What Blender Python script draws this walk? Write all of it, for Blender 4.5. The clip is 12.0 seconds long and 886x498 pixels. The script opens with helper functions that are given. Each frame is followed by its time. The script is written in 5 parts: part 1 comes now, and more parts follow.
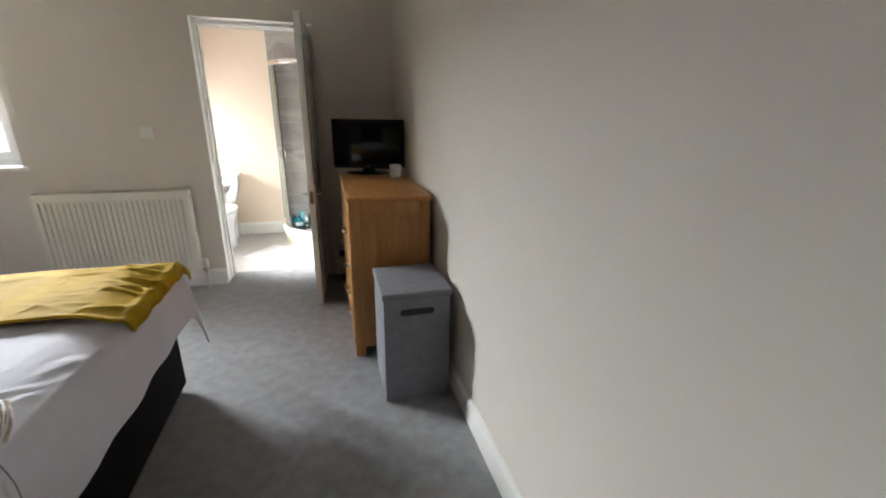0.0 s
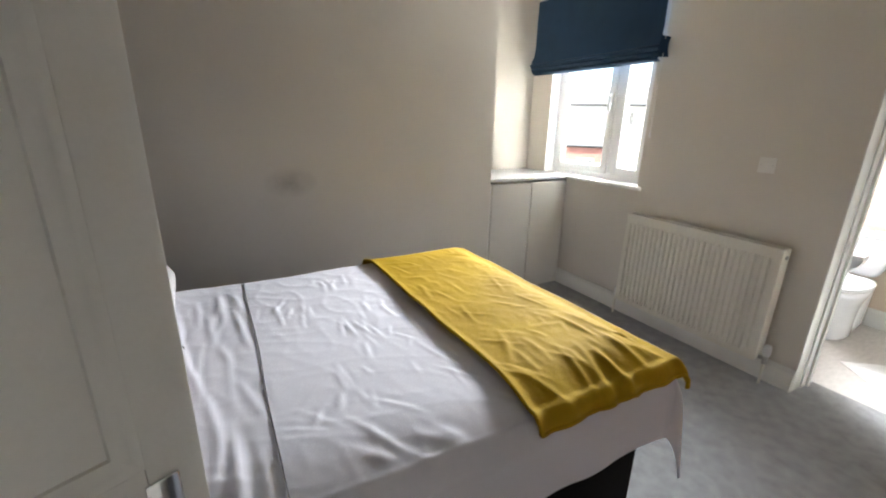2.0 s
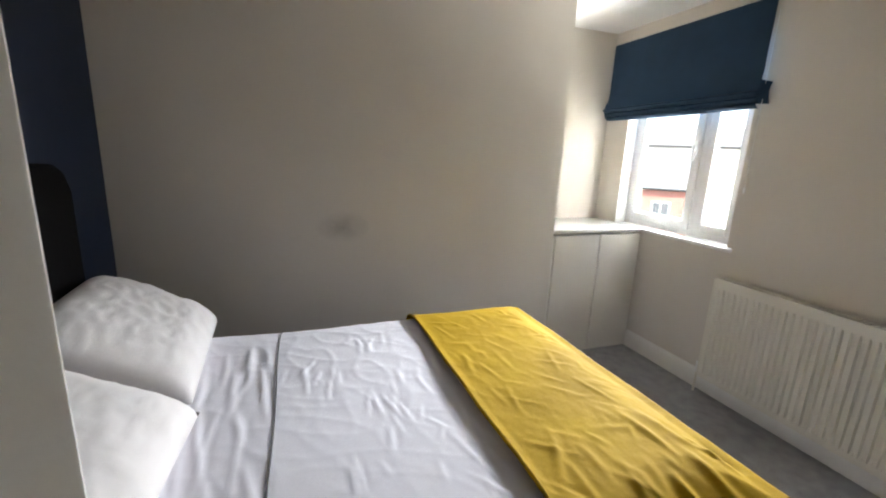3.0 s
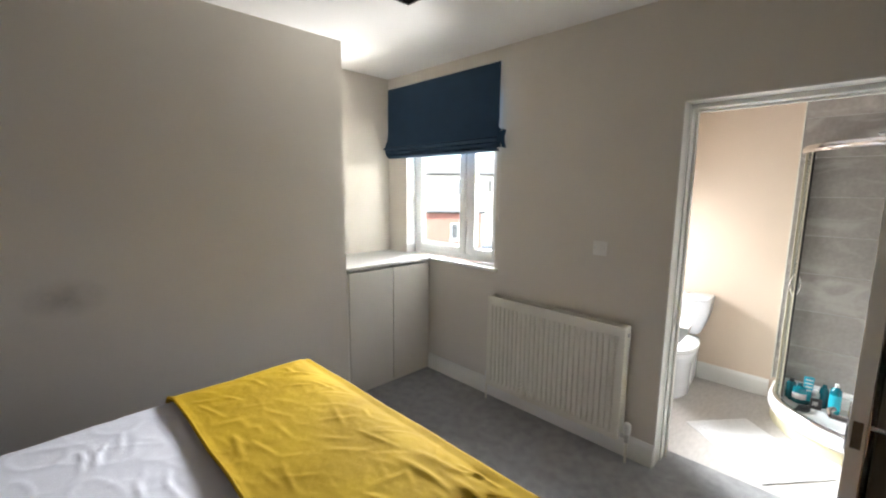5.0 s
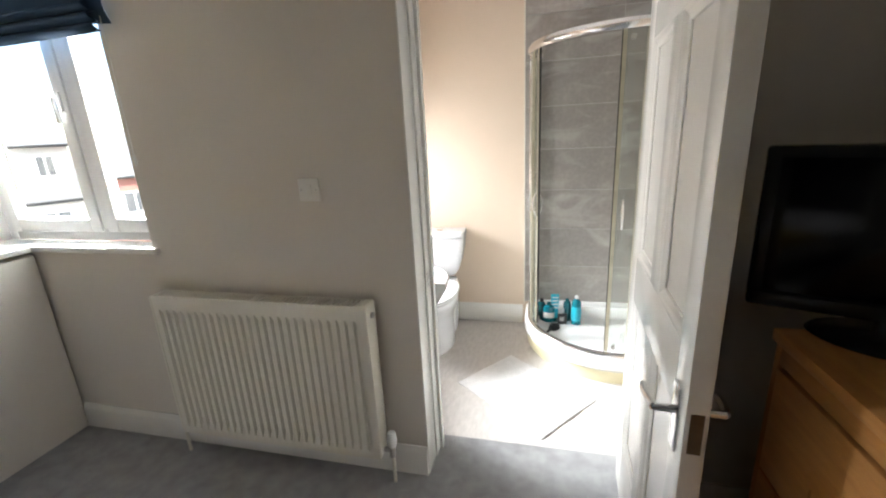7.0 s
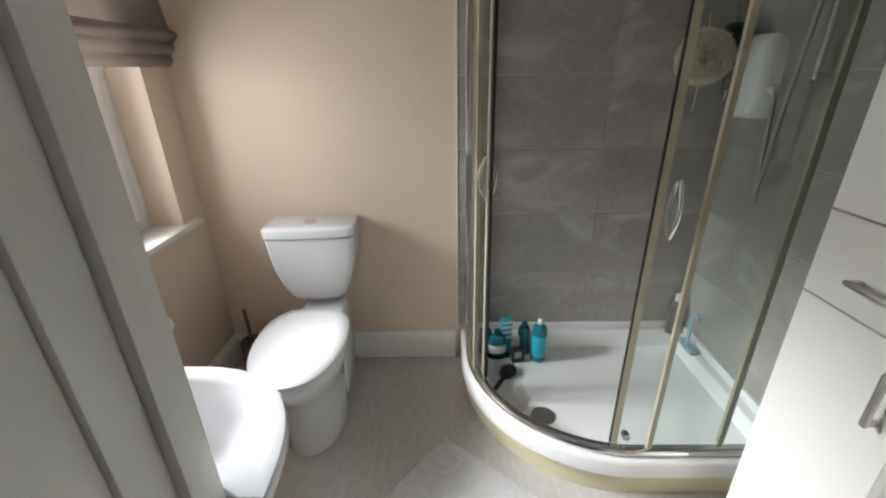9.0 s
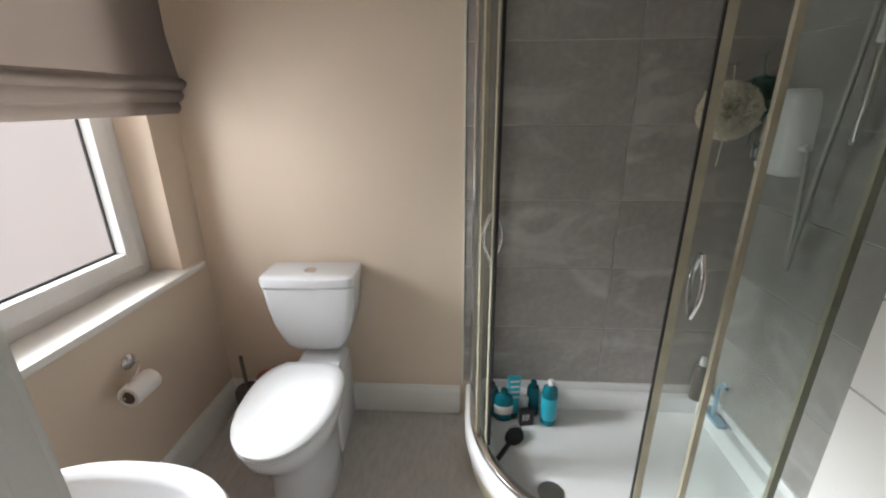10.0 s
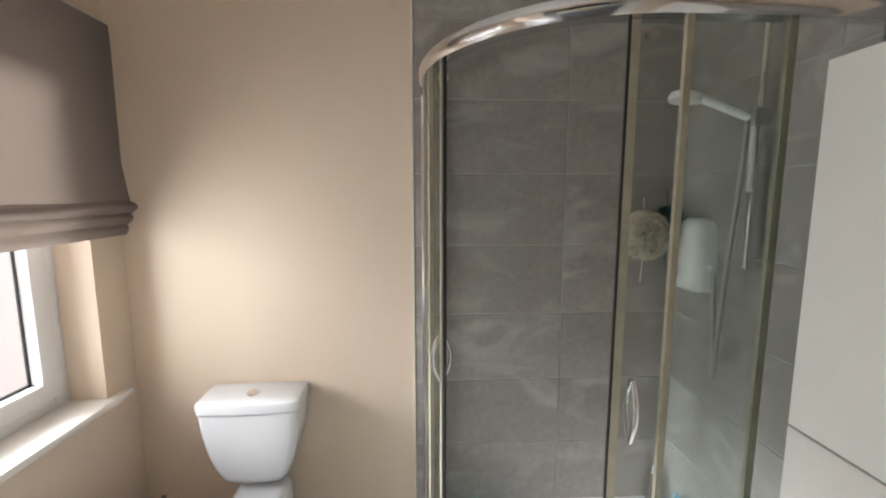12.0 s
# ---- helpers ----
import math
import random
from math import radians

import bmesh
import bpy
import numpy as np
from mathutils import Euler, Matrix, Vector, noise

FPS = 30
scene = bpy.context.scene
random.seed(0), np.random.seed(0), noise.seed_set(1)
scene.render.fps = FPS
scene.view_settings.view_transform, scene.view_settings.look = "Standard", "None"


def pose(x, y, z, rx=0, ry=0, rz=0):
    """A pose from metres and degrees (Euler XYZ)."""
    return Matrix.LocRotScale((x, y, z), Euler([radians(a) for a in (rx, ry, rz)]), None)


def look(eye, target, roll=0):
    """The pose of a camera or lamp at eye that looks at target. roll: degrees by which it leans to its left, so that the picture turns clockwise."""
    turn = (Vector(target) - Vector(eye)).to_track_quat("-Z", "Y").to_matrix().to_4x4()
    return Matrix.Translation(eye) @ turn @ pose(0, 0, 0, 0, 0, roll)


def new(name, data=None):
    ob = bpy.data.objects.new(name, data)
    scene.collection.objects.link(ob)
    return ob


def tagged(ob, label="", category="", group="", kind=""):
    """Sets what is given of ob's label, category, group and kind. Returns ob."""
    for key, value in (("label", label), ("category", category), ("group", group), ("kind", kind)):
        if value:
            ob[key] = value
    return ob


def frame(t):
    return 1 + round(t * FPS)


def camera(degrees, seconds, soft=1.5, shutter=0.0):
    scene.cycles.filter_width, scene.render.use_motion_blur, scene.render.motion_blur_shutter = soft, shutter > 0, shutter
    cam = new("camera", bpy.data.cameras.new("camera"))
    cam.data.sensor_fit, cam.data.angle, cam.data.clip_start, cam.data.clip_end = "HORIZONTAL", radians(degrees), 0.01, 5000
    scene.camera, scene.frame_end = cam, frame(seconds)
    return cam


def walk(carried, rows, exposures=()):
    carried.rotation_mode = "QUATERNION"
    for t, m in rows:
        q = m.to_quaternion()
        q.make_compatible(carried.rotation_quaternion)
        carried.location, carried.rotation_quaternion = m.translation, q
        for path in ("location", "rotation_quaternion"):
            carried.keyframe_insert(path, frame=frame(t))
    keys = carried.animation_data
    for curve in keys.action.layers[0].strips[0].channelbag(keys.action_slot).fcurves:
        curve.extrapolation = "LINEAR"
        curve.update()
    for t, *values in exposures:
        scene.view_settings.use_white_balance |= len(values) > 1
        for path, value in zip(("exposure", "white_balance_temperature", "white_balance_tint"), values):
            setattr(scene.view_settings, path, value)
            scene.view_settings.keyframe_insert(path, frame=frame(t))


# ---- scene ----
cam = camera(93.9, 12.0, soft=2.1)
PATH = [
    (0, (0.866, -3.635, 1.411), (1.383, -1.808, 0.783), 0.9),
    (0.5, (0.885, -3.449, 1.393), (0.681, -1.562, 0.763), 0.3),
    (1, (0.864, -3.232, 1.421), (0.042, -1.517, 0.803), 0.3),
    (1.5, (0.862, -2.939, 1.396), (-0.508, -1.607, 0.804), 0.6),
    (2, (0.814, -2.73, 1.44), (-0.859, -1.81, 0.844), 1.3),
    (2.5, (0.712, -2.602, 1.477), (-1.106, -1.953, 0.954), 1.6),
    (2.7, (0.653, -2.597, 1.489), (-1.185, -1.975, 1.006), 2.0),
    (4.3, (0.645, -2.505, 1.567), (-1.025, -1.438, 1.298), 1.9),
    (4.5, (0.656, -2.482, 1.577), (-0.954, -1.327, 1.306), 1.5),
    (5, (0.692, -2.402, 1.578), (-0.714, -1.009, 1.29), 0.6),
    (5.5, (0.737, -2.346, 1.569), (-0.454, -0.775, 1.234), -0.8),
    (6, (0.725, -2.183, 1.492), (-0.234, -0.472, 1.103), -1.7),
    (6.5, (0.631, -1.794, 1.464), (-0.081, 0.019, 1.008), -2.6),
    (7, (0.462, -1.399, 1.417), (-0.005, 0.469, 0.876), -3.0),
    (7.2, (0.418, -1.225, 1.422), (0.009, 0.65, 0.861), -3.1),
    (8.8, (0.324, -0.217, 1.296), (0.27, 1.63, 0.53), -1.6),
    (9, (0.298, -0.144, 1.286), (0.27, 1.695, 0.502), -1.1),
    (9.5, (0.326, -0.042, 1.299), (0.24, 1.81, 0.547), -1.3),
    (10, (0.354, -0.028, 1.352), (0.232, 1.854, 0.686), -0.5),
    (10.5, (0.361, -0.022, 1.399), (0.231, 1.904, 0.877), 0.3),
    (11, (0.364, -0.024, 1.455), (0.253, 1.932, 1.05), 0.6),
    (11.5, (0.369, -0.03, 1.474), (0.331, 1.947, 1.173), 0.7),
    (12, (0.375, -0.052, 1.465), (0.468, 1.93, 1.21), -0.0),
]
walk(cam, [(t, look(eye, target, roll)) for t, eye, target, roll in PATH],
     exposures=((0, 2.4), (1.0, 2.5), (2.0, 2.25), (2.7, 2.25), (4.3, 1.95), (6.0, 2.1), (7.0, 2.0), (8.8, 0.55), (10.0, 0.6), (12.0, 1.1)))

# ---- world and light ----
world = bpy.data.worlds.new("sky")
scene.world = world
world.use_nodes = True
wn = world.node_tree
sky = wn.nodes.new("ShaderNodeTexSky")
sky.sky_type, sky.sun_disc = "NISHITA", False
sky.sun_elevation, sky.sun_rotation = radians(41), radians(151)
wn.nodes["Background"].inputs[1].default_value = 0.15
wn.links.new(sky.outputs[0], wn.nodes["Background"].inputs[0])


def lamp(name, kind, energy, color, m, **more):
    data = bpy.data.lights.new(name, kind)
    data.energy, data.color = energy, color
    if kind == "AREA":
        data.shape, data.size, data.size_y = "RECTANGLE", more["size"], more["size_y"]
    else:
        data.angle = more["angle"]
    ob = new(name, data)
    ob.matrix_world = m
    return ob


lamp("sun", "SUN", 2.6, (1, 0.95, 0.88), look((5, -9, 9), (0, 0, 0)), angle=radians(3))
# daylight standing in the two window openings
lamp("bedroom_window_daylight", "AREA", 265, (0.92, 0.965, 1), look((-2.9, 1.05, 2.2), (0.0, -2.1, 0.85)), size=1.7, size_y=0.75)
lamp("bathroom_window_daylight", "AREA", 38, (0.95, 0.975, 1), look((-2.3, 1.65, 2.25), (-0.2, 0.6, 0.5)), size=0.9, size_y=0.9)
# unseen fill lamps added outside both windows to brighten ceilings, upper walls and reveals
lamp("bedroom_fill_lamp", "AREA", 95, (1, 0.97, 0.93), look((-1.5, 1.7, -0.2), (-1.45, -1.4, 2.4)), size=0.95, size_y=1.2)
lamp("bathroom_fill_lamp", "AREA", 16, (0.96, 0.98, 1), look((-1.09, 0.92, 1.08), (0.6, 0.6, 1.3)), size=0.85, size_y=0.78)

# ---- materials ----


def mat(name, color, rough=0.6, metal=0.0, vary=0.08, scale=8.0, fine=120.0, bump=0.1, stretch=(1, 1, 1), second=None, **more):
    """Two scales of noise over a base colour, with a fine relief."""
    m = bpy.data.materials.new(name)
    m.use_nodes = True
    nt = m.node_tree
    b = nt.nodes["Principled BSDF"]
    co = nt.nodes.new("ShaderNodeTexCoord")
    mp = nt.nodes.new("ShaderNodeMapping")
    mp.inputs["Scale"].default_value = stretch
    nt.links.new(co.outputs["Object"], mp.inputs[0])
    big, small = nt.nodes.new("ShaderNodeTexNoise"), nt.nodes.new("ShaderNodeTexNoise")
    for n, s in ((big, scale), (small, fine)):
        n.inputs["Scale"].default_value, n.inputs["Detail"].default_value = s, 5
        nt.links.new(mp.outputs[0], n.inputs["Vector"])
    ramp = nt.nodes.new("ShaderNodeValToRGB")
    lo = second or tuple(c * (1 - vary) for c in color)
    hi = tuple(min(1, c * (1 + vary)) for c in color)
    ramp.color_ramp.elements[0].position, ramp.color_ramp.elements[1].position = 0.32, 0.68
    ramp.color_ramp.elements[0].color, ramp.color_ramp.elements[1].color = (*lo, 1), (*hi, 1)
    mixer = nt.nodes.new("ShaderNodeMath")
    mixer.operation = "MULTIPLY_ADD"
    mixer.inputs[1].default_value = 0.35
    mixer2 = nt.nodes.new("ShaderNodeMath")
    mixer2.operation = "MULTIPLY"
    mixer2.inputs[1].default_value = 0.65
    nt.links.new(big.outputs[0], mixer2.inputs[0])
    nt.links.new(small.outputs[0], mixer.inputs[0])
    nt.links.new(mixer2.outputs[0], mixer.inputs[2])
    nt.links.new(mixer.outputs[0], ramp.inputs[0])
    nt.links.new(ramp.outputs[0], b.inputs["Base Color"])
    b.inputs["Roughness"].default_value, b.inputs["Metallic"].default_value = rough, metal
    if bump:
        bp = nt.nodes.new("ShaderNodeBump")
        bp.inputs["Strength"].default_value, bp.inputs["Distance"].default_value = bump, more.pop("depth", 0.004)
        nt.links.new(small.outputs[0], bp.inputs["Height"])
        nt.links.new(bp.outputs[0], b.inputs["Normal"])
    more.pop("depth", None)
    for k, v in more.items():
        b.inputs[k.replace("_", " ")].default_value = v
    return m


def frosted(name, tint):
    """Obscured glass: scatters the light that comes through it."""
    m = bpy.data.materials.new(name)
    m.use_nodes = True
    nt = m.node_tree
    nt.nodes.remove(nt.nodes["Principled BSDF"])
    t, g, mx, n, bp = (nt.nodes.new(k) for k in ("ShaderNodeBsdfTranslucent", "ShaderNodeBsdfGlossy", "ShaderNodeMixShader", "ShaderNodeTexNoise", "ShaderNodeBump"))
    t.inputs[0].default_value = (*tint, 1)
    g.inputs["Roughness"].default_value, mx.inputs[0].default_value = 0.25, 0.06
    n.inputs["Scale"].default_value, bp.inputs["Strength"].default_value = 260, 0.3
    nt.links.new(n.outputs[0], bp.inputs["Height"])
    nt.links.new(bp.outputs[0], g.inputs["Normal"])
    nt.links.new(t.outputs[0], mx.inputs[1])
    nt.links.new(g.outputs[0], mx.inputs[2])
    nt.links.new(mx.outputs[0], nt.nodes["Material Output"].inputs[0])
    return m


def thin_glass(name, tint, gloss, film=0.0):
    """Thin sheet: straight view through it, with a faint mirror by the angle."""
    m = bpy.data.materials.new(name)
    m.use_nodes = True
    nt = m.node_tree
    nt.nodes.remove(nt.nodes["Principled BSDF"])
    out = nt.nodes["Material Output"]
    t, g, mx, fr = (nt.nodes.new(k) for k in ("ShaderNodeBsdfTransparent", "ShaderNodeBsdfGlossy", "ShaderNodeMixShader", "ShaderNodeLayerWeight"))
    t.inputs[0].default_value = (*tint, 1)
    g.inputs["Roughness"].default_value = gloss
    pw, sc = nt.nodes.new("ShaderNodeMath"), nt.nodes.new("ShaderNodeMath")
    pw.operation, sc.operation = "POWER", "MULTIPLY_ADD"
    pw.inputs[1].default_value, sc.inputs[1].default_value, sc.inputs[2].default_value = 4.0, 0.5, 0.03
    fr.inputs[0].default_value = 0.5
    nt.links.new(fr.outputs["Facing"], pw.inputs[0])
    nt.links.new(pw.outputs[0], sc.inputs[0])
    nt.links.new(sc.outputs[0], mx.inputs[0])
    nt.links.new(g.outputs[0], mx.inputs[2])
    nt.links.new(t.outputs[0], mx.inputs[1])
    nt.links.new(mx.outputs[0], out.inputs[0])
    if film:
        # dried water marks on the sheet
        d, m2, n, mul = (nt.nodes.new(k) for k in ("ShaderNodeBsdfDiffuse", "ShaderNodeMixShader", "ShaderNodeTexNoise", "ShaderNodeMath"))
        d.inputs[0].default_value = (0.75, 0.82, 0.82, 1)
        n.inputs["Scale"].default_value, n.inputs["Detail"].default_value = 3.5, 6
        mul.operation, mul.inputs[1].default_value = "MULTIPLY", film * 2
        nt.links.new(n.outputs[0], mul.inputs[0])
        nt.links.new(mul.outputs[0], m2.inputs[0])
        nt.links.new(t.outputs[0], m2.inputs[1])
        nt.links.new(d.outputs[0], m2.inputs[2])
        nt.links.new(m2.outputs[0], mx.inputs[1])
    return m


def rippled(m, scale, strength, distance):
    """Adds a broad second relief to a material, as in brushed paint or rubbed pile."""
    nt = m.node_tree
    b = nt.nodes["Principled BSDF"]
    n, bp, co = nt.nodes.new("ShaderNodeTexNoise"), nt.nodes.new("ShaderNodeBump"), nt.nodes.new("ShaderNodeTexCoord")
    n.inputs["Scale"].default_value, n.inputs["Detail"].default_value = scale, 3
    bp.inputs["Strength"].default_value, bp.inputs["Distance"].default_value = strength, distance
    nt.links.new(co.outputs["Object"], n.inputs["Vector"])
    nt.links.new(n.outputs[0], bp.inputs["Height"])
    if b.inputs["Normal"].links:
        nt.links.new(b.inputs["Normal"].links[0].from_socket, bp.inputs["Normal"])
    nt.links.new(bp.outputs[0], b.inputs["Normal"])
    return m


GREIGE = rippled(mat("greige_emulsion", (0.65, 0.605, 0.54), 0.72, vary=0.03, scale=2.2, fine=260, bump=0.08, depth=0.002), 14, 0.06, 0.01)
CEILING = mat("white_ceiling_paint", (0.86, 0.86, 0.855), 0.8, vary=0.02, scale=3, fine=200, bump=0.05)
GLOSS = rippled(mat("white_gloss_paint", (0.81, 0.8, 0.765), 0.2, vary=0.03, scale=6, fine=90, bump=0.04), 22, 0.05, 0.006)
NAVY = mat("navy_wall_paint", (0.008, 0.018, 0.05), 0.6, vary=0.08, scale=3, fine=240, bump=0.06)
BEIGE = rippled(mat("warm_beige_emulsion", (0.71, 0.59, 0.475), 0.68, vary=0.03, scale=2.5, fine=240, bump=0.07, depth=0.002), 12, 0.05, 0.01)
CARPET = rippled(mat("grey_carpet_pile", (0.29, 0.29, 0.295), 0.97, vary=0.24, scale=15, fine=260, bump=1.0, depth=0.008, Sheen_Weight=0.2), 13, 0.28, 0.02)
VINYL = mat("pale_grey_vinyl", (0.5, 0.475, 0.45), 0.35, vary=0.13, scale=16, fine=110, bump=0.06, stretch=(3, 1, 1))
DUVET = rippled(mat("white_cotton", (0.7, 0.685, 0.745), 0.85, vary=0.02, scale=5, fine=600, bump=0.2, depth=0.001, Sheen_Weight=0.1), 26, 0.08, 0.01)
PILLOWCASE = rippled(mat("pillow_cotton", (0.7, 0.665, 0.66), 0.85, vary=0.02, scale=5, fine=600, bump=0.2, depth=0.001, Sheen_Weight=0.1), 14, 0.15, 0.012)
PIPING = mat("grey_piping", (0.17, 0.17, 0.18), 0.8, bump=0.2, fine=400)
VELVET = rippled(mat("mustard_velvet", (0.48, 0.31, 0.014), 0.8, vary=0.1, scale=4, fine=420, bump=0.15, depth=0.002, second=(0.35, 0.208, 0.008), Specular_IOR_Level=0.12), 9, 0.35, 0.02)
DIVAN = mat("black_divan_fabric", (0.007, 0.0065, 0.007), 0.9, vary=0.2, scale=10, fine=500, bump=0.4, depth=0.002, Specular_IOR_Level=0.1)
OAK = mat("oak_veneer", (0.5, 0.24, 0.08), 0.42, vary=0.12, scale=5, fine=60, bump=0.08, stretch=(7, 7, 0.9), second=(0.36, 0.155, 0.045))
OAK_Y = mat("oak_veneer_long", (0.55, 0.27, 0.088), 0.36, vary=0.12, scale=5, fine=60, bump=0.08, stretch=(9, 1.2, 9), second=(0.45, 0.20, 0.055))
CHROME = mat("chrome", (0.78, 0.78, 0.79), 0.12, metal=1.0, vary=0.03, bump=0)
STEEL = mat("satin_steel", (0.5, 0.49, 0.47), 0.32, metal=1.0, vary=0.05, bump=0.05)
BLACK = mat("black_gloss_plastic", (0.008, 0.008, 0.009), 0.2, vary=0.1, bump=0, Specular_IOR_Level=0.25)
MATT_BLACK = mat("black_plastic", (0.015, 0.015, 0.016), 0.5, vary=0.15, bump=0.1)
SCREEN = mat("dark_screen", (0.003, 0.003, 0.004), 0.14, vary=0.05, bump=0, Specular_IOR_Level=0.22)
ENAMEL = mat("cream_enamel", (0.74, 0.71, 0.62), 0.32, vary=0.02, scale=4, bump=0.03)
CERAMIC = mat("white_ceramic", (0.74, 0.755, 0.785), 0.08, vary=0.01, bump=0, Coat_Weight=0.6, Coat_Roughness=0.04)
DARK_BRASS = mat("tarnished_brass", (0.16, 0.125, 0.09), 0.4, metal=1.0, vary=0.2, bump=0.1)
SEAT = mat("white_seat_plastic", (0.75, 0.76, 0.775), 0.14, vary=0.01, bump=0)
ACRYLIC = mat("white_acrylic", (0.8, 0.8, 0.79), 0.2, vary=0.02, scale=6, bump=0.02)
CREAM = mat("yellowed_panel", (0.66, 0.60, 0.40), 0.4, vary=0.06, scale=5, bump=0.04)
SEAL = mat("yellowed_seal", (0.40, 0.37, 0.275), 0.4, vary=0.15, scale=14, fine=40, bump=0.05)
GROUT = mat("pale_grout", (0.45, 0.44, 0.42), 0.85, vary=0.1, bump=0.2)
CABINET = mat("white_cabinet_board", (0.77, 0.76, 0.72), 0.3, vary=0.015, bump=0.03)
CUPBOARD = mat("off_white_cupboard_paint", (0.74, 0.71, 0.65), 0.5, vary=0.02, scale=4, bump=0.06)
NAVY_FABRIC = mat("navy_blind_fabric", (0.008, 0.032, 0.068), 0.9, vary=0.12, scale=9, fine=500, bump=0.35, depth=0.002)
GREY_FABRIC = mat("taupe_blind_fabric", (0.25, 0.215, 0.195), 0.85, vary=0.06, scale=7, fine=450, bump=0.3, depth=0.002, Sheen_Weight=0.2)
HAMPER = mat("grey_hamper_linen", (0.235, 0.235, 0.265), 0.9, vary=0.12, scale=20, fine=420, bump=0.5, depth=0.002)
AGED_PLASTIC = mat("aged_switch_plastic", (0.75, 0.73, 0.69), 0.4, vary=0.03, bump=0.02)
UPVC = mat("white_upvc", (0.8, 0.8, 0.8), 0.25, vary=0.01, bump=0)
WHITE_PLASTIC = mat("white_plastic", (0.76, 0.76, 0.75), 0.3, vary=0.02, bump=0)
TEAL = mat("teal_bottle_plastic", (0.005, 0.2, 0.26), 0.2, vary=0.1, bump=0, Transmission_Weight=0.15)
AQUA = mat("aqua_label", (0.02, 0.42, 0.55), 0.35, vary=0.05, bump=0)
DARK_TEAL = mat("dark_teal_plastic", (0.004, 0.075, 0.09), 0.22, vary=0.1, bump=0)
BROWN_PLASTIC = mat("brown_grey_bottle", (0.13, 0.11, 0.095), 0.35, vary=0.08, bump=0)
PAPER = mat("toilet_paper", (0.82, 0.8, 0.78), 0.95, vary=0.03, fine=200, bump=0.3)
CARD = mat("brown_card", (0.09, 0.065, 0.045), 0.9, bump=0.2)
TOWEL = rippled(mat("white_towelling", (0.72, 0.71, 0.70), 0.97, vary=0.07, scale=30, fine=260, bump=0.9, depth=0.008, Sheen_Weight=0.3), 60, 0.6, 0.01)
SCRUB = mat("cream_mesh_sponge", (0.92, 0.88, 0.77), 0.8, vary=0.08, scale=40, bump=0.3)
SCRUB_GREEN = mat("green_mesh_sponge", (0.03, 0.17, 0.15), 0.8, vary=0.15, scale=40, bump=0.3)
RED = mat("red_plastic", (0.45, 0.04, 0.03), 0.4, bump=0.05)
SHADE_GREY = mat("dark_shade_fabric", (0.10, 0.09, 0.085), 0.85, vary=0.08, fine=400, bump=0.2)


def translucent_cloth(m, share, through_color=(0.5, 0.44, 0.4)):
    """Lets part of the light from behind soak through a cloth."""
    nt = m.node_tree
    b, out = nt.nodes["Principled BSDF"], nt.nodes["Material Output"]
    t, mx = nt.nodes.new("ShaderNodeBsdfTranslucent"), nt.nodes.new("ShaderNodeMixShader")
    mx.inputs[0].default_value = share
    t.inputs[0].default_value = (*through_color, 1)
    nt.links.new(b.outputs[0], mx.inputs[1])
    nt.links.new(t.outputs[0], mx.inputs[2])
    nt.links.new(mx.outputs[0], out.inputs[0])


translucent_cloth(GREY_FABRIC, 0.32)
translucent_cloth(SCRUB, 0.6, (0.9, 0.86, 0.74))
GLASS = thin_glass("clear_glass", (0.93, 0.95, 0.94), 0.02)
SHOWER_GLASS = thin_glass("greenish_shower_glass", (0.94, 0.965, 0.955), 0.012, 0.008)
FROST = frosted("frosted_glass", (0.082, 0.073, 0.07))
CONCRETE = mat("pale_concrete", (0.36, 0.355, 0.345), 0.9, vary=0.2, scale=2, fine=40, bump=0.4)
BRICK = mat("red_brick", (0.42, 0.19, 0.15), 0.85, vary=0.25, scale=3, fine=14, bump=0.3)
RENDER = mat("cream_render", (0.74, 0.7, 0.64), 0.85, vary=0.06, scale=2, fine=30, bump=0.2)
SLATE = mat("grey_slate", (0.28, 0.275, 0.28), 0.7, vary=0.2, scale=4, fine=30, bump=0.2)
DARK_PANE = mat("dark_window_pane", (0.12, 0.125, 0.13), 0.08, vary=0.2, bump=0)


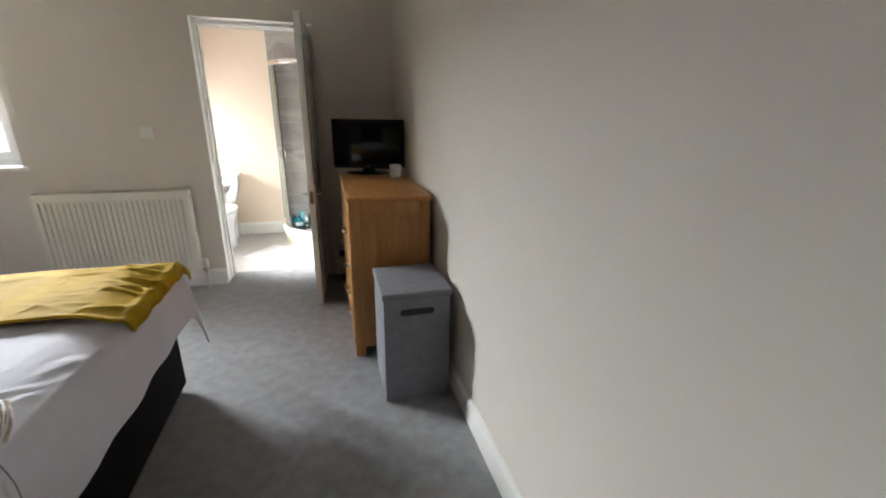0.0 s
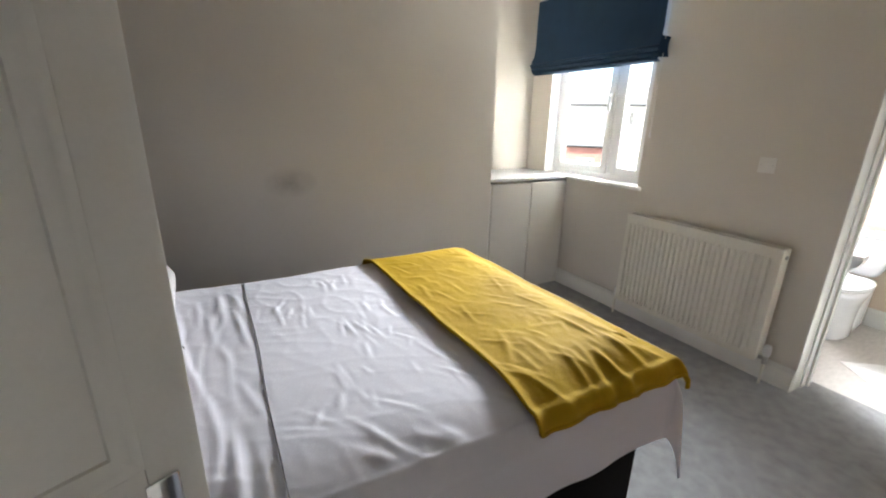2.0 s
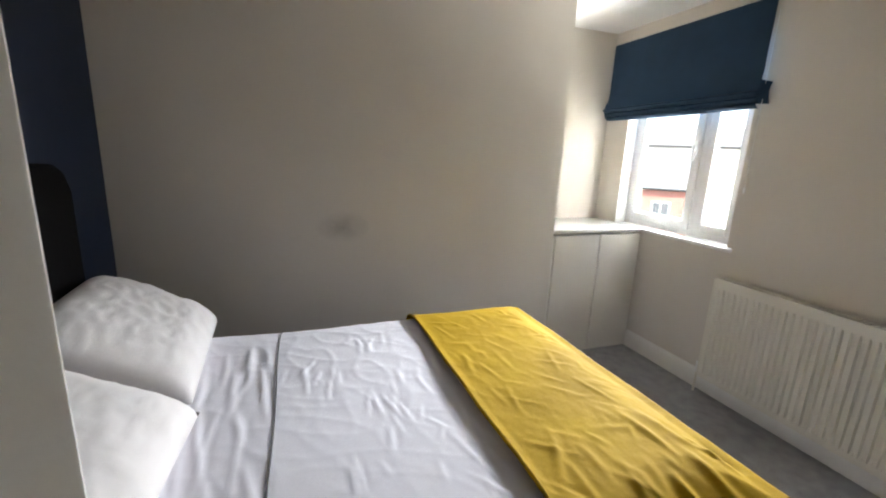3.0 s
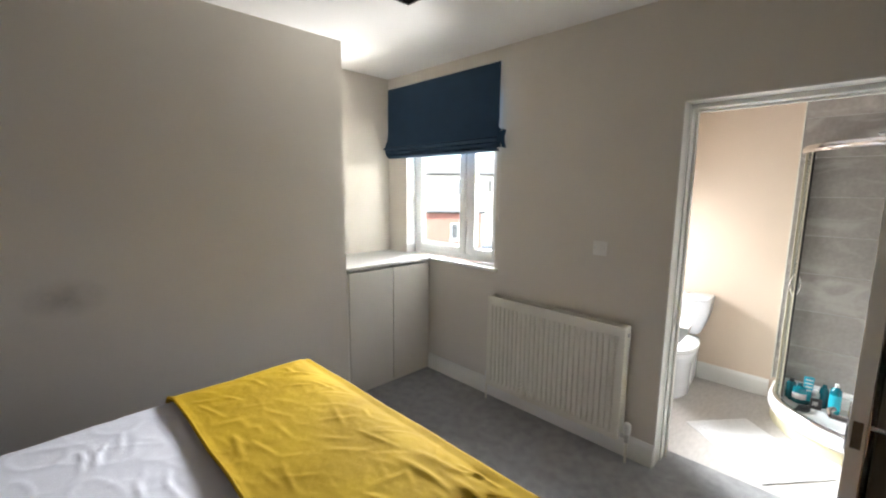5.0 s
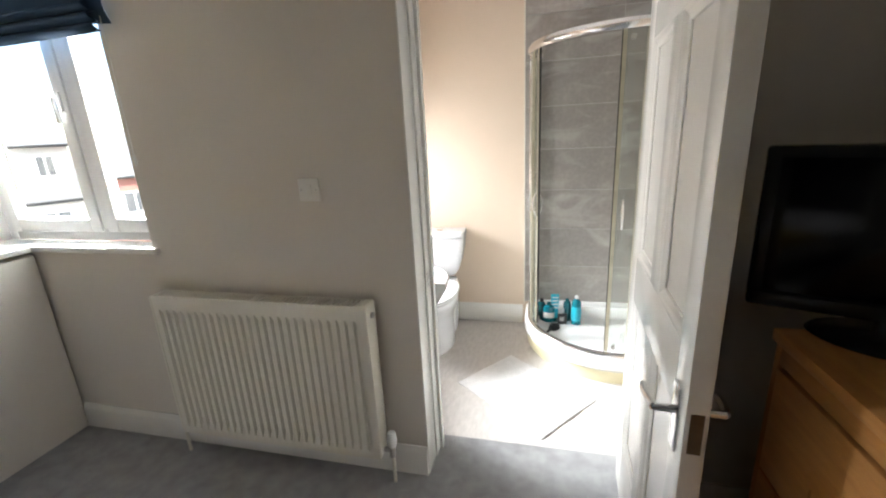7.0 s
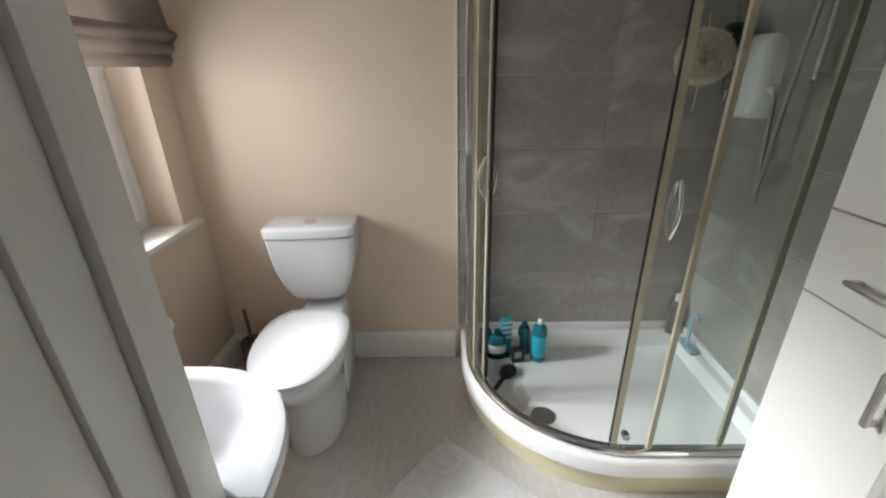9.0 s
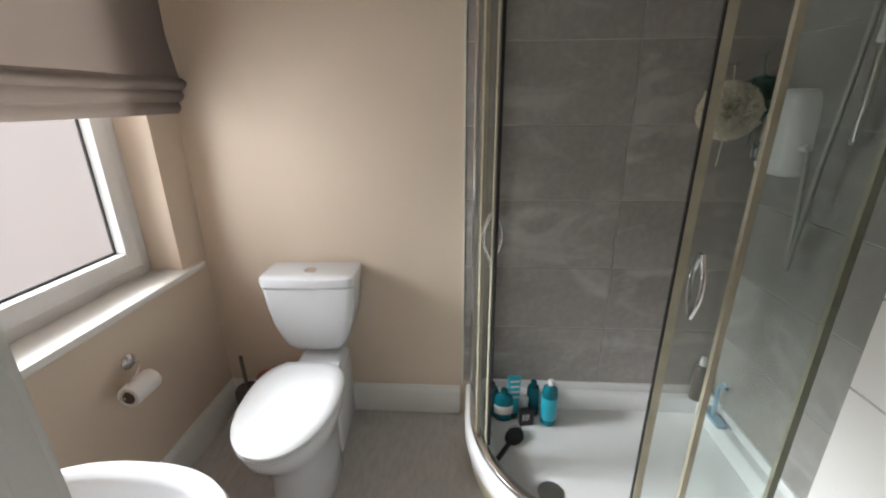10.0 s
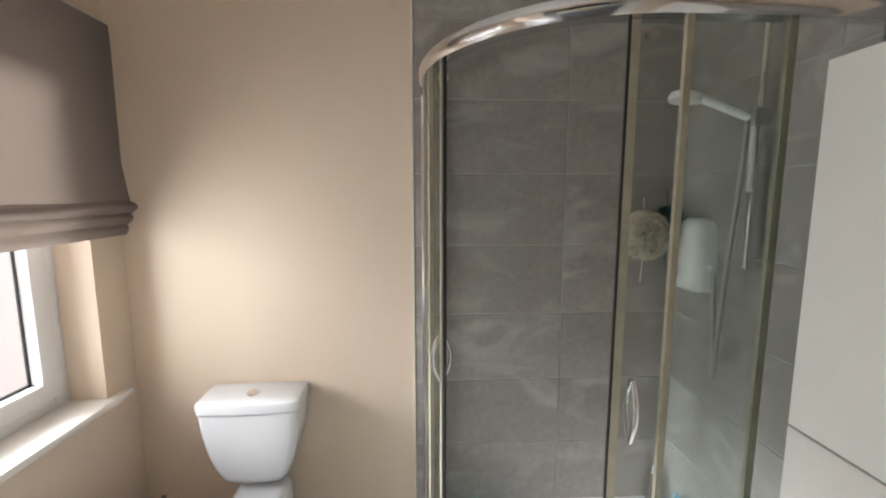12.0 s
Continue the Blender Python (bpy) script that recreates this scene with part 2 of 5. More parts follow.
def tile_material():
    """Grey stone-look tile, each tile a little different, with pale diagonal veins."""
    m = mat("grey_stone_tile", (0.31, 0.287, 0.266), 0.42, vary=0.22, scale=4, fine=40, bump=0.015)
    nt = m.node_tree
    b = nt.nodes["Principled BSDF"]
    co, mp, vein, ramp, mix, info, hsv = (nt.nodes.new(k) for k in ("ShaderNodeTexCoord", "ShaderNodeMapping", "ShaderNodeTexNoise", "ShaderNodeValToRGB", "ShaderNodeMixRGB", "ShaderNodeObjectInfo", "ShaderNodeHueSaturation"))
    mp.inputs["Rotation"].default_value = (0.3, 0.75, 0.2)
    mp.inputs["Scale"].default_value = (1.6, 3.0, 3.6)
    vein.inputs["Scale"].default_value, vein.inputs["Detail"].default_value, vein.inputs["Distortion"].default_value = 1.6, 8, 1.4
    off = nt.nodes.new("ShaderNodeVectorMath")
    off.operation = "ADD"
    sc = nt.nodes.new("ShaderNodeVectorMath")
    sc.operation = "SCALE"
    sc.inputs[0].default_value = (7.3, 3.1, 5.7)
    nt.links.new(info.outputs["Random"], sc.inputs["Scale"])
    nt.links.new(co.outputs["Object"], off.inputs[0])
    nt.links.new(sc.outputs[0], off.inputs[1])
    nt.links.new(off.outputs[0], mp.inputs[0])
    nt.links.new(mp.outputs[0], vein.inputs["Vector"])
    nt.links.new(vein.outputs[0], ramp.inputs[0])
    e = ramp.color_ramp.elements
    e[0].position, e[0].color = 0.52, (0, 0, 0, 1)
    e[1].position, e[1].color = 0.72, (0.65, 0.65, 0.65, 1)
    old = b.inputs["Base Color"].links[0].from_socket
    nt.links.new(ramp.outputs[0], mix.inputs[0])
    nt.links.new(old, mix.inputs[1])
    mix.inputs[2].default_value = (0.5, 0.48, 0.455, 1)
    val = nt.nodes.new("ShaderNodeMath")
    val.operation = "MULTIPLY_ADD"
    val.inputs[1].default_value, val.inputs[2].default_value = 0.22, 0.9
    nt.links.new(info.outputs["Random"], val.inputs[0])
    nt.links.new(val.outputs[0], hsv.inputs["Value"])
    nt.links.new(mix.outputs[0], hsv.inputs["Color"])
    nt.links.new(hsv.outputs[0], b.inputs["Base Color"])
    return m


TILE = tile_material()


def scuffed_wall():
    """The wall paint with one faint grey rubbed mark."""
    m = rippled(mat("greige_emulsion_scuffed", (0.65, 0.605, 0.54), 0.72, vary=0.03, scale=2.2, fine=260, bump=0.08, depth=0.002), 14, 0.06, 0.01)
    nt = m.node_tree
    b = nt.nodes["Principled BSDF"]
    co, mp, gr, n, mul, mix = (nt.nodes.new(k) for k in ("ShaderNodeTexCoord", "ShaderNodeMapping", "ShaderNodeTexGradient", "ShaderNodeTexNoise", "ShaderNodeMath", "ShaderNodeMixRGB"))
    gr.gradient_type = "SPHERICAL"
    mp.vector_type = "TEXTURE"
    mp.inputs["Location"].default_value, mp.inputs["Scale"].default_value = (-1.89, -2.33, 1.05), (0.3, 0.17, 0.1)
    n.inputs["Scale"].default_value, n.inputs["Detail"].default_value = 14, 5
    mul.operation = "MULTIPLY"
    old = b.inputs["Base Color"].links[0].from_socket
    nt.links.new(co.outputs["Object"], mp.inputs[0])
    nt.links.new(mp.outputs[0], gr.inputs[0])
    nt.links.new(co.outputs["Object"], n.inputs["Vector"])
    nt.links.new(gr.outputs["Fac"], mul.inputs[0])
    nt.links.new(n.outputs[0], mul.inputs[1])
    nt.links.new(mul.outputs[0], mix.inputs[0])
    nt.links.new(old, mix.inputs[1])
    mix.inputs[2].default_value = (0.2, 0.19, 0.18, 1)
    nt.links.new(mix.outputs[0], b.inputs["Base Color"])
    return m


SCUFFED = scuffed_wall()

# ---- small mesh tools ----


def box(bm, x0, x1, y0, y1, z0, z1, r=0.0, seg=2):
    """A box, with rounded edges where r is given."""
    m = Matrix.LocRotScale(((x0 + x1) / 2, (y0 + y1) / 2, (z0 + z1) / 2), None, (abs(x1 - x0), abs(y1 - y0), abs(z1 - z0)))
    vs = bmesh.ops.create_cube(bm, size=1, matrix=m)["verts"]
    if r:
        es = list({e for v in vs for e in v.link_edges})
        bmesh.ops.bevel(bm, geom=es, offset=r, segments=seg, profile=0.5, affect="EDGES")
    return bm


def bx(*a, **k):
    return box(bmesh.new(), *a, **k)


def rod(bm, a, b, r, r2=None, seg=16):
    """A round bar from a to b."""
    a, b = Vector(a), Vector(b)
    d = b - a
    m = Matrix.Translation((a + b) / 2) @ d.to_track_quat("Z", "Y").to_matrix().to_4x4()
    bmesh.ops.create_cone(bm, cap_ends=True, segments=seg, radius1=r, radius2=r if r2 is None else r2, depth=d.length, matrix=m)
    return bm


def tube(bm, pts, r, seg=10, closed=False):
    """A tube swept along points."""
    pts = [Vector(p) for p in pts]
    n = len(pts)
    rings, side = [], None
    for i, p in enumerate(pts):
        d = (pts[(i + 1) % n] - pts[i - 1]) if closed else (pts[min(i + 1, n - 1)] - pts[max(i - 1, 0)])
        d.normalize()
        if side is None:
            side = d.orthogonal().normalized()
        side = (side - d * side.dot(d)).normalized()
        up = d.cross(side)
        rings.append([bm.verts.new(p + r * (math.cos(a) * side + math.sin(a) * up)) for a in (2 * math.pi * k / seg for k in range(seg))])
    for i in range(n if closed else n - 1):
        a, b = rings[i], rings[(i + 1) % n]
        for k in range(seg):
            bm.faces.new((a[k], a[(k + 1) % seg], b[(k + 1) % seg], b[k]))
    if not closed:
        bm.faces.new(list(reversed(rings[0])))
        bm.faces.new(rings[-1])
    return bm


def lathe(bm, profile, at=(0, 0, 0), seg=28, sx=1.0, sy=1.0):
    """A turned shape from (radius, height) pairs; sx, sy make it oval."""
    rings = []
    for r, z in profile:
        rings.append([bm.verts.new((at[0] + sx * r * math.cos(2 * math.pi * k / seg), at[1] + sy * r * math.sin(2 * math.pi * k / seg), at[2] + z)) for k in range(seg)])
    for a, b in zip(rings, rings[1:]):
        for k in range(seg):
            bm.faces.new((a[k], a[(k + 1) % seg], b[(k + 1) % seg], b[k]))
    bm.faces.new(list(reversed(rings[0])))
    bm.faces.new(rings[-1])
    return bm


def loft(bm, rings, cap=True):
    """Skins closed rings of equal count."""
    made = [[bm.verts.new(p) for p in ring] for ring in rings]
    n = len(made[0])
    for a, b in zip(made, made[1:]):
        for k in range(n):
            bm.faces.new((a[k], a[(k + 1) % n], b[(k + 1) % n], b[k]))
    if cap:
        bm.faces.new(list(reversed(made[0])))
        bm.faces.new(made[-1])
    return bm


def extrude_outline(bm, outline, z0, z1):
    return loft(bm, [[(x, y, z0) for x, y in outline], [(x, y, z1) for x, y in outline]])


def sheet(bm, f, nu, nv, thick=0.0):
    """A grid surface f(u, v) with u, v in 0..1."""
    vs = [[bm.verts.new(f(i / nu, j / nv)) for j in range(nv + 1)] for i in range(nu + 1)]
    for i in range(nu):
        for j in range(nv):
            bm.faces.new((vs[i][j], vs[i + 1][j], vs[i + 1][j + 1], vs[i][j + 1]))
    if thick:
        bm.normal_update()
        low = [[bm.verts.new(v.co - v.normal * thick) for v in row] for row in vs]
        for i in range(nu):
            for j in range(nv):
                bm.faces.new((low[i][j], low[i][j + 1], low[i + 1][j + 1], low[i + 1][j]))
        rim_hi = [vs[i][0] for i in range(nu)] + [vs[nu][j] for j in range(nv)] + [vs[i][nv] for i in range(nu, 0, -1)] + [vs[0][j] for j in range(nv, 0, -1)]
        rim_lo = [low[i][0] for i in range(nu)] + [low[nu][j] for j in range(nv)] + [low[i][nv] for i in range(nu, 0, -1)] + [low[0][j] for j in range(nv, 0, -1)]
        for k in range(len(rim_hi)):
            n = (k + 1) % len(rim_hi)
            bm.faces.new((rim_hi[n], rim_hi[k], rim_lo[k], rim_lo[n]))
    return bm


def finish(name, bm, material, smooth=40):
    bmesh.ops.recalc_face_normals(bm, faces=bm.faces)
    me = bpy.data.meshes.new(name)
    bm.to_mesh(me)
    bm.free()
    me.materials.append(material)
    if smooth:
        me.polygons.foreach_set("use_smooth", [True] * len(me.polygons))
        me.set_sharp_from_angle(angle=radians(smooth))
    return me


def solo(name, bm, material, label, category, kind="", group="", smooth=40):
    """A thing that is one mesh."""
    return tagged(new(name, finish(name, bm, material, smooth)), label, category, group, kind)


def thing(name, at, label, category, rz=0.0, group="", kind=""):
    """A thing of several parts: an empty at its base."""
    ob = new(name)
    ob.empty_display_size = 0.1
    ob.matrix_basis = pose(*at, 0, 0, rz)
    return tagged(ob, label, category, group, kind)


def part(name, bm, material, parent, label="", smooth=40):
    ob = new(name, finish(name, bm, material, smooth))
    ob.parent = parent
    return tagged(ob, label)


# ---- plan, metres ----
EAST, WEST, ALCOVE, SOUTH = 1.45, -1.89, -2.46, -3.5
CEIL = 2.55
BREAST = -0.827
WALL_T = 0.2
BW, BE, BN = -0.745, 1.395, 1.54
BCEIL = 2.4
DOOR_W, DOOR_H = 0.835, 2.03
WX0, WX1, WZ0, WZ1 = -2.205, -1.19, 1.0, 2.38


def wall(name, pieces, material, label):
    bm = bmesh.new()
    for p in pieces:
        box(bm, *p)
    return solo(name, bm, material, label, "wall", kind="structure", smooth=0)


# bedroom
floor = solo("floor", bx(-2.8, 1.7, -5.2, 0.24, -0.06, 0.0), CARPET, "mid-grey cut-pile bedroom carpet with soft tread marks", "carpet", kind="structure", smooth=0)
wall("wall_north", [
    (-2.66, WX0, 0, WALL_T, 0, CEIL), (WX0, WX1, 0, WALL_T, 0, WZ0 - 0.03), (WX0, WX1, 0, WALL_T, WZ1, CEIL),
    (WX1, 0, 0, WALL_T - 0.003, 0, CEIL), (0, DOOR_W, 0, WALL_T - 0.003, DOOR_H, CEIL), (DOOR_W, EAST + 0.1, 0, WALL_T - 0.003, 0, CEIL)],
    GREIGE, "greige painted wall with window and bathroom doorway")
wall("wall_east", [(EAST, EAST + 0.12, -5.2, 0, 0, CEIL)], GREIGE, "long plain greige painted wall")
wall("wall_west", [(WEST - 0.57, WEST, SOUTH, BREAST, 0, CEIL), (ALCOVE - 0.15, ALCOVE, BREAST, 0, 0, CEIL)], SCUFFED, "greige painted chimney breast with a window alcove")
wall("wall_south", [(WEST - 0.2, 0.47, SOUTH - 0.12, SOUTH, 0, CEIL), (0.47, 1.29, SOUTH - 0.12, SOUTH, 2.05, CEIL), (1.29, EAST, SOUTH - 0.12, SOUTH, 0, CEIL)],
     NAVY, "navy blue painted feature wall behind the bed")
wall("wall_landing", [(-0.5, EAST, -5.2, -5.08, 0, CEIL), (-0.6, -0.48, -5.2, SOUTH - 0.12, 0, CEIL)], GREIGE, "plain greige landing wall")
solo("ceiling", bx(-2.8, 1.7, -5.2, WALL_T, CEIL, CEIL + 0.1), CEILING, "smooth white painted bedroom ceiling", "ceiling", kind="structure", smooth=0)


def skirting_run(name, a, b, inward, h=0.135, material=GLOSS):
    """A moulded skirting board along a wall line, its face turned inward."""
    a, b, n = Vector((*a, 0)), Vector((*b, 0)), Vector((*inward, 0))
    prof = [(0, 0), (0.018, 0), (0.018, h - 0.03), (0.014, h - 0.018), (0.008, h - 0.008), (0.006, h), (0, h)]
    bm = loft(bmesh.new(), [[p + n * d + Vector((0, 0, z)) for d, z in prof] for p in (a, b)])
    return solo(name, bm, material, "white gloss-painted moulded skirting board", "skirting", kind="structure", smooth=30)


skirting_run("baseboard", (WEST, 0), (0.0, 0), (0, -1))
skirting_run("baseboard", (DOOR_W + 0.06, 0), (EAST, 0), (0, -1))
skirting_run("baseboard", (EAST, -5.0), (EAST, 0), (-1, 0))
skirting_run("baseboard", (WEST, SOUTH), (WEST, BREAST), (1, 0))
skirting_run("baseboard", (WEST, SOUTH), (0.40, SOUTH), (0, 1))

# bathroom
solo("bathroom_floor", bx(BW - 0.1, BE + 0.1, 0.24, BN + 0.1, -0.06, -0.004), VINYL, "pale grey streaked vinyl bathroom floor", "floor", kind="structure", smooth=0)
BWY0, BWY1, BWZ0, BWZ1 = 0.46, 1.385, 0.75, 1.95
wall("bathroom_wall_west", [
    (BW - 0.2, BW, WALL_T, BWY0, 0, BCEIL), (BW - 0.2, BW, BWY1, BN, 0, BCEIL), (BW - 0.2, BW, BWY0, BWY1, 0, BWZ0 - 0.025), (BW - 0.2, BW, BWY0, BWY1, BWZ1, BCEIL)],
    BEIGE, "warm beige painted wall with a window recess")
wall("bathroom_wall_north", [(BW - 0.2, BE + 0.15, BN, BN + 0.12, 0, BCEIL)], BEIGE, "warm beige painted bathroom wall")
wall("bathroom_wall_east", [(BE, BE + 0.12, WALL_T, BN, 0, BCEIL)], BEIGE, "warm beige painted bathroom side wall")
wall("bathroom_wall_south", [(BW, 0, WALL_T, WALL_T + 0.012, 0, BCEIL), (DOOR_W, BE, WALL_T, WALL_T + 0.012, 0, BCEIL), (0, DOOR_W, WALL_T, WALL_T + 0.012, DOOR_H, BCEIL)], BEIGE, "warm beige painted bathroom inner wall")
solo("bathroom_ceiling", bx(BW - 0.2, BE + 0.15, WALL_T, BN + 0.12, BCEIL, BCEIL + 0.08), CEILING, "white painted bathroom ceiling", "ceiling", kind="structure", smooth=0)
skirting_run("bathroom_baseboard", (BW, BN), (0.325, BN), (0, -1), 0.14)
skirting_run("bathroom_baseboard", (BW, WALL_T + 0.012), (BW, BN), (1, 0), 0.14)

# ---- doorways ----
frame_1 = thing("door_frame_1", (0, 0, 0), "white painted lining of the bathroom doorway", "door frame", kind="structure")
L = 0.028
part("jamb", bx(0.0, 0.012, 0.1, WALL_T + 0.014, 0, DOOR_H - L, r=0.002), GLOSS, frame_1)
part("jamb", bx(DOOR_W - L, DOOR_W, 0.1, WALL_T, 0, DOOR_H - L, r=0.002), GLOSS, frame_1)
part("head", bx(0.0, DOOR_W, 0.1, WALL_T, DOOR_H - L, DOOR_H, r=0.002), GLOSS, frame_1)
part("stop", bx(0.012, 0.026, 0.15, 0.178, 0, DOOR_H - L - 0.012, r=0.002), GLOSS, frame_1)
part("stop", bx(DOOR_W - L - 0.012, DOOR_W - L, 0.15, 0.178, 0, DOOR_H - L - 0.012, r=0.002), GLOSS, frame_1)
part("stop", bx(0.012, DOOR_W - L, 0.15, 0.178, DOOR_H - L - 0.012, DOOR_H - L, r=0.002), GLOSS, frame_1)
part("reveal_lining", bx(-0.002, 0.004, -0.004, 0.1, 0, DOOR_H, r=0.0015), GLOSS, frame_1)
part("reveal_lining", bx(DOOR_W - 0.004, DOOR_W + 0.002, -0.004, 0.1, 0, DOOR_H, r=0.0015), GLOSS, frame_1)
part("reveal_lining", bx(0.004, DOOR_W - 0.004, -0.004, 0.1, DOOR_H - 0.004, DOOR_H + 0.002, r=0.0015), GLOSS, frame_1)
part("strike_plate", bx(0.012, 0.014, 0.112, 0.13, 0.82, 0.88, r=0.0008), STEEL, frame_1, "worn steel strike plate")
part("architrave", bx(-0.065, 0.0, WALL_T + 0.012, WALL_T + 0.03, 0, DOOR_H + 0.06, r=0.004), GLOSS, frame_1)
part("architrave", bx(DOOR_W, DOOR_W + 0.065, WALL_T + 0.012, WALL_T + 0.03, 0, DOOR_H + 0.06, r=0.004), GLOSS, frame_1)

frame_2 = thing("door_frame_2", (0, 0, 0), "white painted lining of the bedroom doorway", "door frame", kind="structure")
part("jamb", bx(0.47, 0.498, SOUTH - 0.13, SOUTH + 0.004, 0, 2.02, r=0.002), GLOSS, frame_2)
part("jamb", bx(1.262, 1.29, SOUTH - 0.13, SOUTH + 0.004, 0, 2.02, r=0.002), GLOSS, frame_2)
part("head", bx(0.47, 1.29, SOUTH - 0.13, SOUTH + 0.004, 2.02, 2.05, r=0.002), GLOSS, frame_2)
part("architrave", bx(0.405, 0.47, SOUTH, SOUTH + 0.018, 0, 2.11, r=0.004), GLOSS, frame_2)
part("architrave", bx(1.29, 1.355, SOUTH, SOUTH + 0.018, 0, 2.11, r=0.004), GLOSS, frame_2)
part("architrave", bx(0.47, 1.29, SOUTH, SOUTH + 0.018, 2.05, 2.11, r=0.004), GLOSS, frame_2)


def bevelled_panel(bm, x0, x1, z0, z1, y, d):
    """A flat field sunk by d along y behind a stepped moulding."""
    bm.verts.ensure_lookup_table()
    rings = []
    for s, f in ((0, 0), (0.005, 0.05), (0.012, 0.3), (0.022, 0.62), (0.030, 0.72), (0.033, 1.0)):
        rings.append([(x0 + s, y + d * f, z0 + s), (x1 - s, y + d * f, z0 + s), (x1 - s, y + d * f, z1 - s), (x0 + s, y + d * f, z1 - s)])
    loft(bm, rings, cap=False)
    bm.verts.ensure_lookup_table()
    bm.faces.new(bm.verts[-4:])
    return bm


def lever_handle(parent, x, z, y, out, toward):
    """Lever on a rectangular backplate; out is the side it stands on, toward the way the lever points."""
    plate = part("backplate", bx(x - 0.021, x + 0.021, min(y, y + out * 0.006), max(y, y + out * 0.006), z - 0.075, z + 0.075, r=0.0025), CHROME, parent, "chrome rectangular backplate")
    bm = rod(bmesh.new(), (x, y, z + 0.015), (x, y + out * 0.045, z + 0.015), 0.009)
    pts = [(x + toward * s * 0.105, y + out * (0.045 + 0.008 * math.sin(s * 3)), z + 0.015 - 0.016 * s * s) for s in (0, 0.15, 0.3, 0.5, 0.7, 0.85, 1.0)]
    tube(bm, pts, 0.0085, 10)
    part("lever", bm, CHROME, plate)


def panel_door(name, at, rz, label, width, handle_z=0.95, st=0.088, ms=0.09):
    """A panelled door leaf; local x runs from hinge to free edge, y is its thickness."""
    t, h = 0.042, 1.981
    d = thing(name, at, label, "door", rz, kind="structure")
    part("core", bx(0.02, width - 0.02, -t / 2 + 0.0165, t / 2 - 0.0165, 0.02, h - 0.02), GLOSS, d, smooth=0)
    rails = [(0.0, 0.22), (0.82, 0.975), (1.64, 1.73), (h - 0.11, h)]
    for x0, x1 in ((0, st), (width - st, width)):
        part("stile", bx(x0, x1, -t / 2, t / 2, 0, h, r=0.003), GLOSS, d)
    for z0, z1 in rails:
        part("rail", bx(st, width - st, -t / 2, t / 2, z0, z1, r=0.003), GLOSS, d)
    mid = width / 2
    for (a0, a1), (b0, b1) in zip(rails, rails[1:]):
        part("muntin", bx(mid - ms / 2, mid + ms / 2, -t / 2, t / 2, a1, b0, r=0.003), GLOSS, d)
        for x0, x1 in ((st, mid - ms / 2), (mid + ms / 2, width - st)):
            for s in (-1, 1):
                bm = bevelled_panel(bmesh.new(), x0 - 0.001, x1 + 0.001, a1 - 0.001, b0 + 0.001, s * (t / 2 - 0.0012), s * -0.0135)
                part("panel", bm, GLOSS, d, smooth=20)
    for s in (-1, 1):
        lever_handle(d, width - 0.055, handle_z, s * t / 2, s, -1)
    part("latch_plate", bx(width, width + 0.0015, -0.012, 0.012, handle_z - 0.045, handle_z + 0.045), DARK_BRASS, d, "dark brass latch plate in the door edge")
    for z in (0.2, 1.75):
        part("hinge", bx(-0.012, 0.03, t / 2, t / 2 + 0.004, z - 0.05, z + 0.05, r=0.001), STEEL, d, "steel butt hinge")
    return d


door_1 = panel_door("door_1", (0.795, 0.122, 0.01), -93, "white gloss six-panel bathroom door standing open", 0.762, handle_z=0.82)
panel_door("door_2", (0.5, SOUTH + 0.03, 0.01), 114.8, "white gloss panelled bedroom door standing open", 0.73, handle_z=0.875, st=0.07)

hook = [(0.1, -0.021 - 0.052 + 0.052 * math.cos(radians(-105 + 200 * k / 20)), 1.865 + 0.062 * math.sin(radians(-105 + 200 * k / 20))) for k in range(21)]
robe_hook = part("robe_hook", tube(bmesh.new(), hook, 0.007, 10), CHROME, door_1, "curved chrome robe hook")
part("hook_plate", rod(bmesh.new(), (0.1, -0.0215, 1.865), (0.1, -0.029, 1.865), 0.022, seg=20), CHROME, robe_hook)

# ---- bedroom window ----


